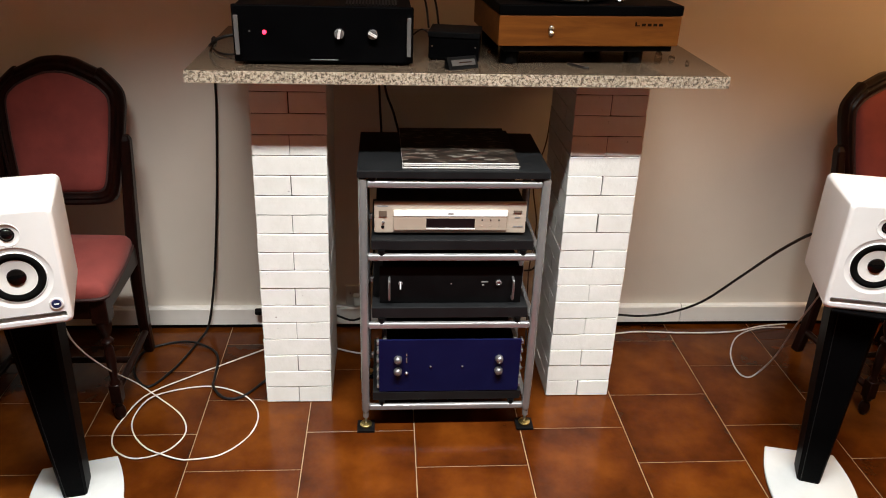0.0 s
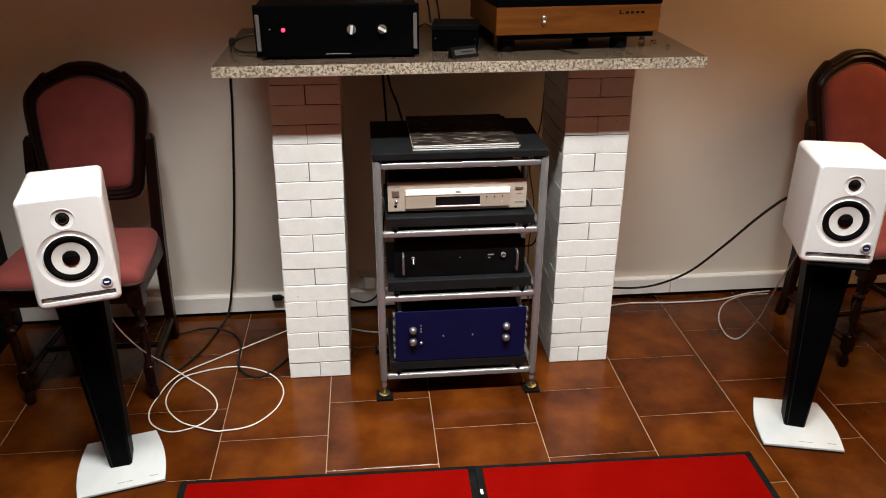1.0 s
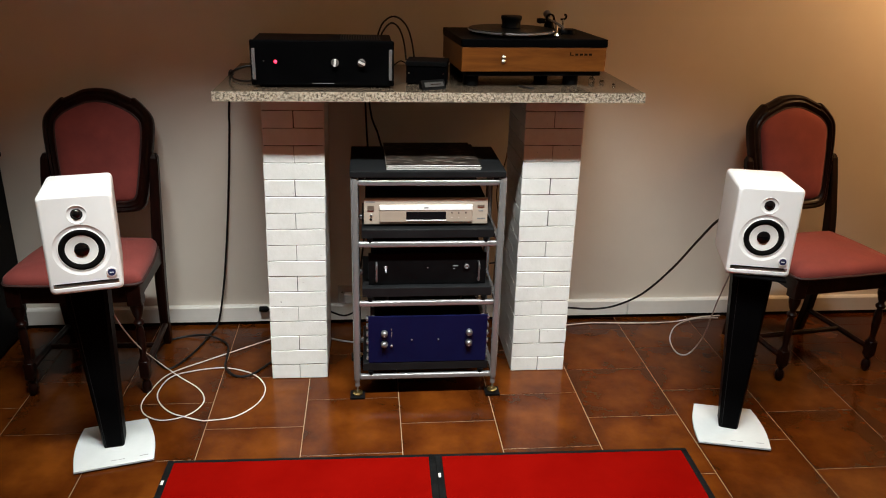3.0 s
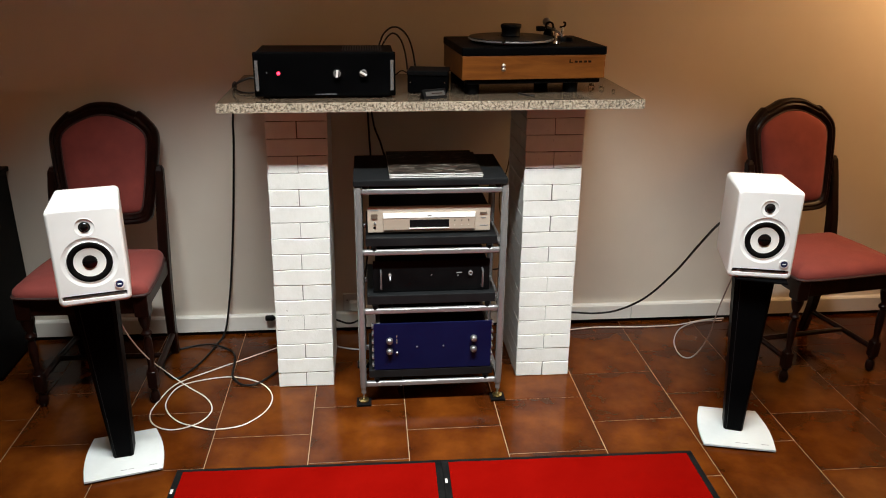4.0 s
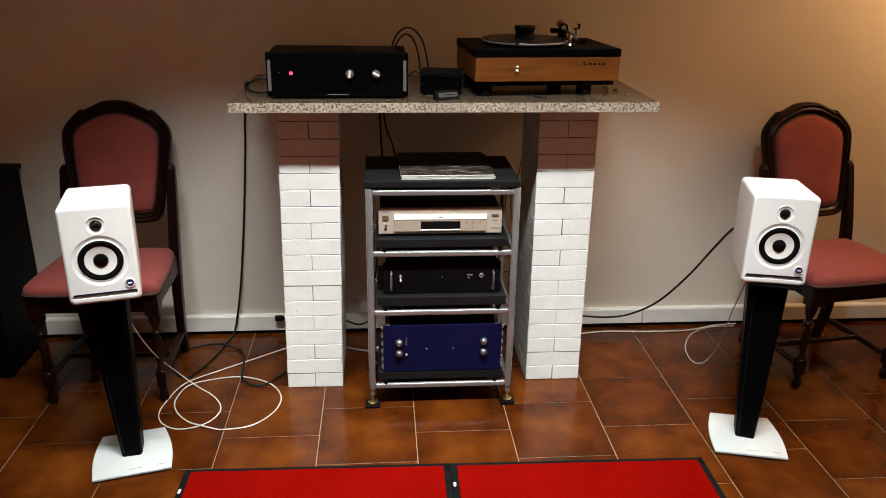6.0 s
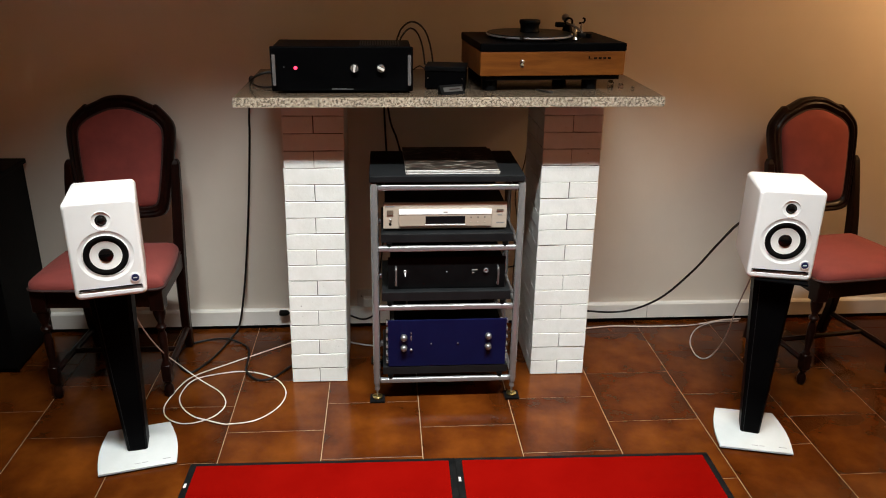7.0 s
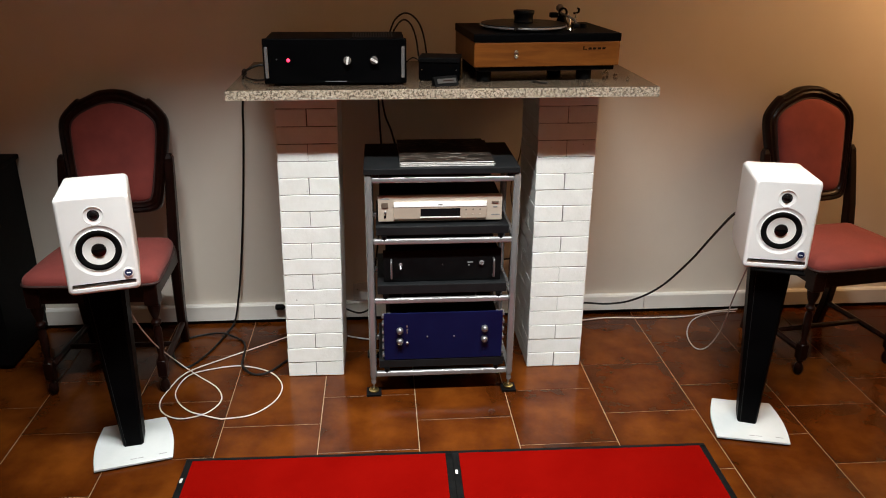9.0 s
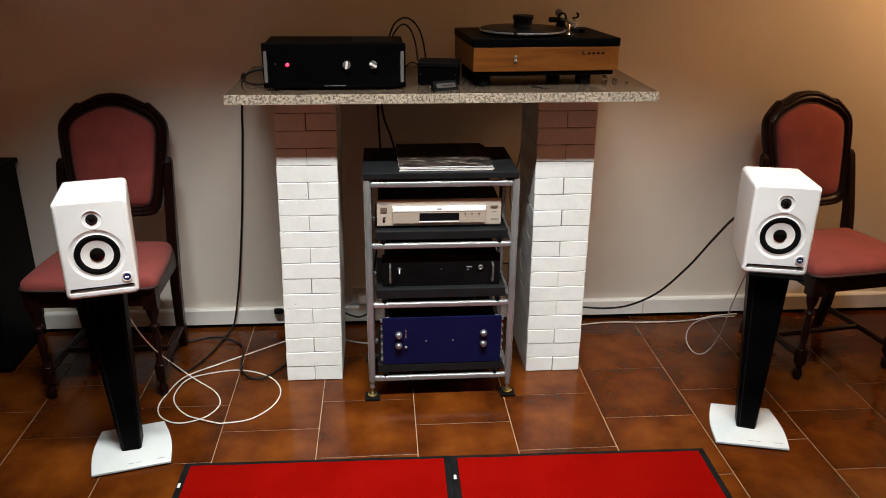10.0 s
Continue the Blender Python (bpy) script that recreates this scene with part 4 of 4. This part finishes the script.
# ---- tall black cabinet at the edge ----
cab = thing("black_cabinet", pose(-1.85, 0.298, 0), "tall plain black cabinet standing against the wall", "cabinet")
part("body", box(-0.24, 0.24, -0.18, 0.17, 0.02, 0.745, 0.004), M_BLACKMATT, cab)
part("top", box(-0.25, 0.25, -0.19, 0.175, 0.7455, 0.765, 0.004), M_BLACKMATT, cab, "black top board")
part("plinth", box(-0.23, 0.23, -0.165, 0.165, 0.0005, 0.0195), M_BLACKMATT, cab)


# ---- red mats ----
def mat(m, w, label):
    ob = thing("floor_mat", m, label, "mat", "red mats")
    d, b, c = 1.45, 0.022, 0.016
    edge = bmesh.new()
    for x0, x1, y0, y1 in ((0, w, -c, 0), (0, w, -d, -d + c), (0, b, -d + c, -c), (w - b, w, -d + c, -c)):
        box(x0, x1, y0, y1, 0.0002, 0.0055, 0.0015, 1, edge)
    part("rubber_edge", edge, M_RUBBER, ob, "black rubber edge")
    bm = bmesh.new()
    bmesh.ops.create_grid(bm, x_segments=60, y_segments=80, size=0.5, matrix=Matrix.Translation((w / 2, -d / 2, 0)) @ Matrix.Diagonal((w - 2 * b, d - 2 * c, 1, 1)))
    for v in bm.verts:
        v.co.z = 0.0072 + 0.0012 * noise.noise(v.co * 9) + 0.0006 * noise.noise(v.co * 40)
    part("carpet_surface", bm, M_RED, ob, "bright red carpet pile", True)
    part("sewn_tag", box(b * 0.2, b * 0.55, -0.12, -0.1, 0.0056, 0.0066), M_TAG, ob, "tiny white sewn tag")


mat(pose(-0.823, -0.495, 0, 0, 0, -0.9), 0.8515, "red carpet mat with black rubber edge lying on tiles")
mat(pose(0.028, -0.509, 0, 0, 0, -0.9), 0.845, "red carpet mat with black rubber edge, butted to another")


# ---- wall sockets ----
so = thing("wall_socket", pose(-0.275, WALL_Y - 0.0005, 0.135), "white plastic wall socket with a plug in it", "wall socket")
part("plate", box(-0.04, 0.04, -0.012, 0, -0.04, 0.04, 0.003), M_OUTLET, so)
part("plug", box(-0.012, 0.03, -0.045, -0.0125, -0.03, 0.012, 0.006), M_OUTLET, so, "pale plug")
part("socket_hole", disc(0.003, 0.001, -0.022, -0.012, 0.01, 10), M_BLACKMATT, so)
pl = thing("cable_plug", pose(-0.648, 0.436, 0.085), "short black plug beside the skirting", "plug")
part("plug_body", lathe([(0, 0), (0.01, 0), (0.0125, 0.003), (0.0125, 0.03), (0.01, 0.036), (0.0045, 0.04), (0.0045, 0.075), (0, 0.075)], 16, pose(0, 0, 0, 0, 90, 0)), M_RUBBER, pl, "", True)
part("plug_bracket", box(0.05, 0.062, -0.006, 0.0415, -0.006, 0.006, 0.001), M_RUBBER, pl)


# ---- cables ----
def cable(points, r, material, label):
    tagged(part("cable", tube(points, r, 8, 8), material, None, "", True), label, "cable", "loose cables")


F = 0.0042
cable([(-1.03, -0.272, 0.63), (-1.022, -0.265, 0.52), (-1.009, -0.25, 0.402), (-0.998, -0.11, 0.22), (-0.967, 0.02, 0.072), (-0.9, 0.022, 0.008), (-0.812, -0.063, F), (-0.777, -0.146, F), (-0.799, -0.217, F), (-0.85, -0.255, F),
       (-0.91, -0.262, F), (-0.966, -0.223, F), (-0.992, -0.16, F), (-0.985, -0.08, F), (-0.94, 0.03, 0.014), (-0.826, 0.144, F), (-0.728, 0.215, F), (-0.57, 0.33, F)], 0.0023, M_WHITECABLE, "pale speaker cable coiling over the tiles")
cable([(-0.753, -0.275, F), (-0.655, -0.256, F), (-0.586, -0.178, F), (-0.567, -0.084, F), (-0.598, -0.001, F), (-0.658, 0.054, F), (-0.75, 0.086, F), (-0.855, 0.068, F),
       (-0.928, 0.012, 0.012), (-0.954, -0.076, F), (-0.931, -0.153, F), (-0.877, -0.218, F), (-0.815, -0.258, 0.0105), (-0.78, -0.27, 0.0075), (-0.753, -0.275, F)], 0.0023, M_WHITECABLE, "pale speaker cable lying in a wide loop")
cable([(-0.652, 0.2, 1.1205), (-0.662, 0.25, 1.12), (-0.674, 0.28, 1.106), (-0.682, 0.32, 1.06), (-0.71, 0.45, 0.99), (-0.72, 0.468, 0.92), (-0.724, 0.468, 0.84), (-0.75, 0.468, 0.55), (-0.778, 0.462, 0.3), (-0.798, 0.446, 0.15), (-0.822, 0.43, 0.03), (-0.845, 0.37, 0.006), (-0.87, 0.26, 0.006),
       (-0.9, 0.17, 0.006), (-0.945, 0.09, 0.006), (-0.99, 0.115, 0.006), (-1.03, 0.2, 0.006), (-1.02, 0.3, 0.006), (-0.945, 0.35, 0.006), (-0.86, 0.34, 0.016), (-0.786, 0.306, 0.006), (-0.751, 0.231, 0.014), (-0.745, 0.139, 0.006),
       (-0.735, 0.07, 0.014), (-0.69, 0.02, 0.006), (-0.63, 0.03, 0.006), (-0.562, 0.13, 0.006)], 0.0042, M_BLACKCABLE, "black mains cable hanging from the slab onto the tiles")
cable([(-0.54, 0.06, 1.158), (-0.575, 0.055, 1.165), (-0.615, 0.06, 1.152), (-0.642, 0.09, 1.13), (-0.652, 0.16, 1.1195), (-0.655, 0.24, 1.1195)], 0.0038, M_BLACKCABLE, "black cable curving from the amplifier over the slab")
cable([(-0.54, 0.03, 1.126), (-0.575, 0.03, 1.1195), (-0.61, 0.05, 1.1195), (-0.635, 0.1, 1.1195)], 0.0028, M_BLACKCABLE, "thin dark cable beside the amplifier")
cable([(-0.142, 0.15, 1.259), (-0.137, 0.15, 1.275), (-0.123, 0.15, 1.303), (-0.095, 0.15, 1.323), (-0.066, 0.15, 1.317), (-0.04, 0.15, 1.288), (-0.024, 0.15, 1.24), (-0.015, 0.14, 1.18)], 0.003, M_BLACKCABLE, "thin black cable arching from the amplifier")
cable([(-0.131, 0.14, 1.259), (-0.126, 0.14, 1.272), (-0.109, 0.145, 1.294), (-0.09, 0.15, 1.302), (-0.068, 0.15, 1.284), (-0.052, 0.148, 1.24), (-0.044, 0.135, 1.18)], 0.003, M_BLACKCABLE, "thin black cable arching behind the supply box")
cable([(-0.09, 0.13, 1.16), (-0.065, 0.125, 1.178), (-0.045, 0.12, 1.17)], 0.0022, M_BLACKCABLE, "thin dark lead between amplifier and supply box")
cable([(0.33, 0, 1.1185), (0.345, -0.03, 1.1185), (0.36, -0.05, 1.1185), (0.375, -0.052, 1.1185)], 0.0035, M_BLACKCABLE, "short black cable end on the slab")
cable([(-0.19, 0.468, 1.08), (-0.187, 0.468, 0.94), (-0.184, 0.465, 0.86), (-0.18, 0.46, 0.7), (-0.2, 0.46, 0.4), (-0.23, 0.45, 0.16)], 0.004, M_BLACKCABLE, "black cable hanging behind the rack")
cable([(-0.185, 0.46, 1.08), (-0.165, 0.455, 0.92), (-0.135, 0.45, 0.83), (-0.1, 0.44, 0.66), (-0.12, 0.44, 0.42)], 0.004, M_BLACKCABLE, "second black cable hanging behind the rack")
cable([(0.405, 0.455, 1.08), (0.398, 0.45, 0.96), (0.386, 0.44, 0.76), (0.345, 0.4, 0.62), (0.36, 0.36, 0.47), (0.335, 0.3, 0.32), (0.34, 0.28, 0.12), (0.35, 0.3, 0.006)], 0.0025, M_BROWNCABLE, "thin brown cable hanging beside the pier")
cable([(0.325, 0.08, 0.66), (0.33, 0.1, 0.6), (0.332, 0.12, 0.5), (0.318, 0.14, 0.42), (0.29, 0.16, 0.4)], 0.003, M_BLACKCABLE, "black cable looping at the rack's side")
cable([(-0.44, 0.44, 0.09), (-0.36, 0.43, 0.075), (-0.29, 0.42, 0.055), (-0.24, 0.44, 0.07), (-0.235, 0.446, 0.115)], 0.0042, M_BLACKCABLE, "black cable running to the wall socket")
cable([(-0.42, 0.36, 0.006), (-0.33, 0.3, 0.006), (-0.24, 0.27, 0.006), (-0.16, 0.28, 0.006)], 0.003, M_CLEARCABLE, "grey cable on the floor behind the rack")
cable([(0.55, 0.37, F), (0.69, 0.39, F), (0.81, 0.405, F), (0.985, 0.395, F), (1.171, 0.4, F), (1.31, 0.44, F), (1.42, 0.455, F)], 0.003, M_WHITECABLE, "pale cable running along the wall on the tiles")
cable([(1.4, 0.43, F), (1.28, 0.412, 0.0105), (1.18, 0.365, F), (1.108, 0.252, F), (1.086, 0.143, F), (1.107, 0.1, F), (1.15, 0.11, 0.02), (1.16, 0.05, 0.13), (1.13, -0.06, 0.31), (1.11, -0.16, 0.47), (1.09, -0.24, 0.6)], 0.0025, M_CLEARCABLE, "thin grey cable looping up to a loudspeaker")
cable([(0.56, 0.42, 0.07), (0.687, 0.42, 0.074), (0.8, 0.42, 0.066), (0.9, 0.4, 0.089), (0.985, 0.31, 0.19), (1.052, 0.2, 0.352), (1.045, 0, 0.545), (1.015, -0.2, 0.7), (1.02, -0.245, 0.71)], 0.0045, M_BLACKCABLE, "black mains cable rising to a loudspeaker")


# ---- bricks of the piers ----
def piece(name, sx, sy, sz, material, chip=0.0025, seed=0, wear=0.3, ragged=False):
    """A brick or tile with worn upper edges, round its own middle."""
    rnd = random.Random(seed)
    bm = bmesh.new()
    bmesh.ops.create_cube(bm, size=1.0, matrix=Matrix.Diagonal((sx, sy, sz, 1)))
    if ragged:
        for axis in (0, 1):
            along_axis = [e for e in bm.edges if abs((e.verts[0].co - e.verts[1].co).normalized()[axis]) > 0.9]
            bmesh.ops.subdivide_edges(bm, edges=along_axis, cuts=3 if (sx, sy)[axis] > 0.15 else 1, use_grid_fill=True)
    rim = [e for e in bm.edges if e.calc_face_angle(0) > 1.0]
    bmesh.ops.bevel(bm, geom=rim, offset=chip, segments=1, affect="EDGES")
    shake = Vector((0.5, 0.5, 1.0)) if ragged else Vector((1, 1, 1))
    for v in bm.verts:
        v.co += Vector((rnd.uniform(-1, 1), rnd.uniform(-1, 1), rnd.uniform(-1, 1))) * shake * chip * wear
    bmesh.ops.recalc_face_normals(bm, faces=bm.faces)
    me = bpy.data.meshes.new(name)
    bm.to_mesh(me)
    bm.free()
    me.materials.append(material)
    return me


COURSE, JOINT = 0.0605, 0.0027
LONG, HALF = 0.208, (0.208 - JOINT) / 2
across = [piece("brick", LONG, HALF, COURSE - JOINT, M_BRICK, 0.0013, k, 0.6, True) for k in range(9)]
along = [piece("brick", HALF, LONG, COURSE - JOINT, M_BRICK, 0.0013, 10 + k, 0.6, True) for k in range(9)]
rng = random.Random(5)
for pr, drift in zip(PIERS, LEAN):
    for c in range(18):
        z = c * COURSE + COURSE / 2 + 0.0005
        flat = 1.0
        if c == 17:
            flat = (SLAB_Z0 - 17 * COURSE - 0.002) / (COURSE - JOINT)
            z = 17 * COURSE + (SLAB_Z0 - 17 * COURSE) / 2
        if c % 2 == 0:
            spots = [(along, -LONG / 4 - JOINT / 4, LONG / 2), (along, LONG / 4 + JOINT / 4, LONG / 2), (across, 0, LONG + JOINT + HALF / 2)]
        else:
            spots = [(across, 0, HALF / 2), (along, -LONG / 4 - JOINT / 4, HALF + JOINT + LONG / 2), (along, LONG / 4 + JOINT / 4, HALF + JOINT + LONG / 2)]
        for kind, x, y in spots:
            ob = new("brick", rng.choice(kind))
            ob.parent = pr
            ob.matrix_basis = pose(x + drift * z + rng.uniform(-0.0006, 0.0006), y + rng.uniform(-0.0014, 0.001), z, rng.uniform(-0.12, 0.12), 0, rng.uniform(-0.2, 0.2)) @ Matrix.Diagonal((1, 1, flat, 1))


# ---- floor and its tiles ----
floor = tagged(part("floor", box(X0 - 0.12, X1 + 0.12, Y0 - 0.12, WALL_Y + 0.12, -0.12, -0.0016), M_GROUT), "glossy terracotta floor tiles with pale grout, laid in staggered rows", "floor", kind="structure")
PITCH, GAP = 0.3335, 0.0029
tiles = [piece("tile", PITCH - GAP, PITCH - GAP, 0.012, M_TILE, 0.0006, 30 + k) for k in range(3)]
for i in range(-9, 9):
    for j in range(-14, 4):
        x, y = -0.0755 + (i + 0.5) * PITCH, (-0.4865 if i % 2 else -0.3195) + (j + 0.5) * PITCH
        if not (X0 - 0.2 < x < X1 + 0.2 and Y0 - 0.1 < y < WALL_Y + 0.14):
            continue
        ob = new("tile", tiles[(i * 5 + j * 3) % 3])
        ob.parent = floor
        ob.matrix_basis = pose(x, y, -0.006, rng.uniform(-0.06, 0.06), rng.uniform(-0.06, 0.06), 90 * rng.randrange(4))
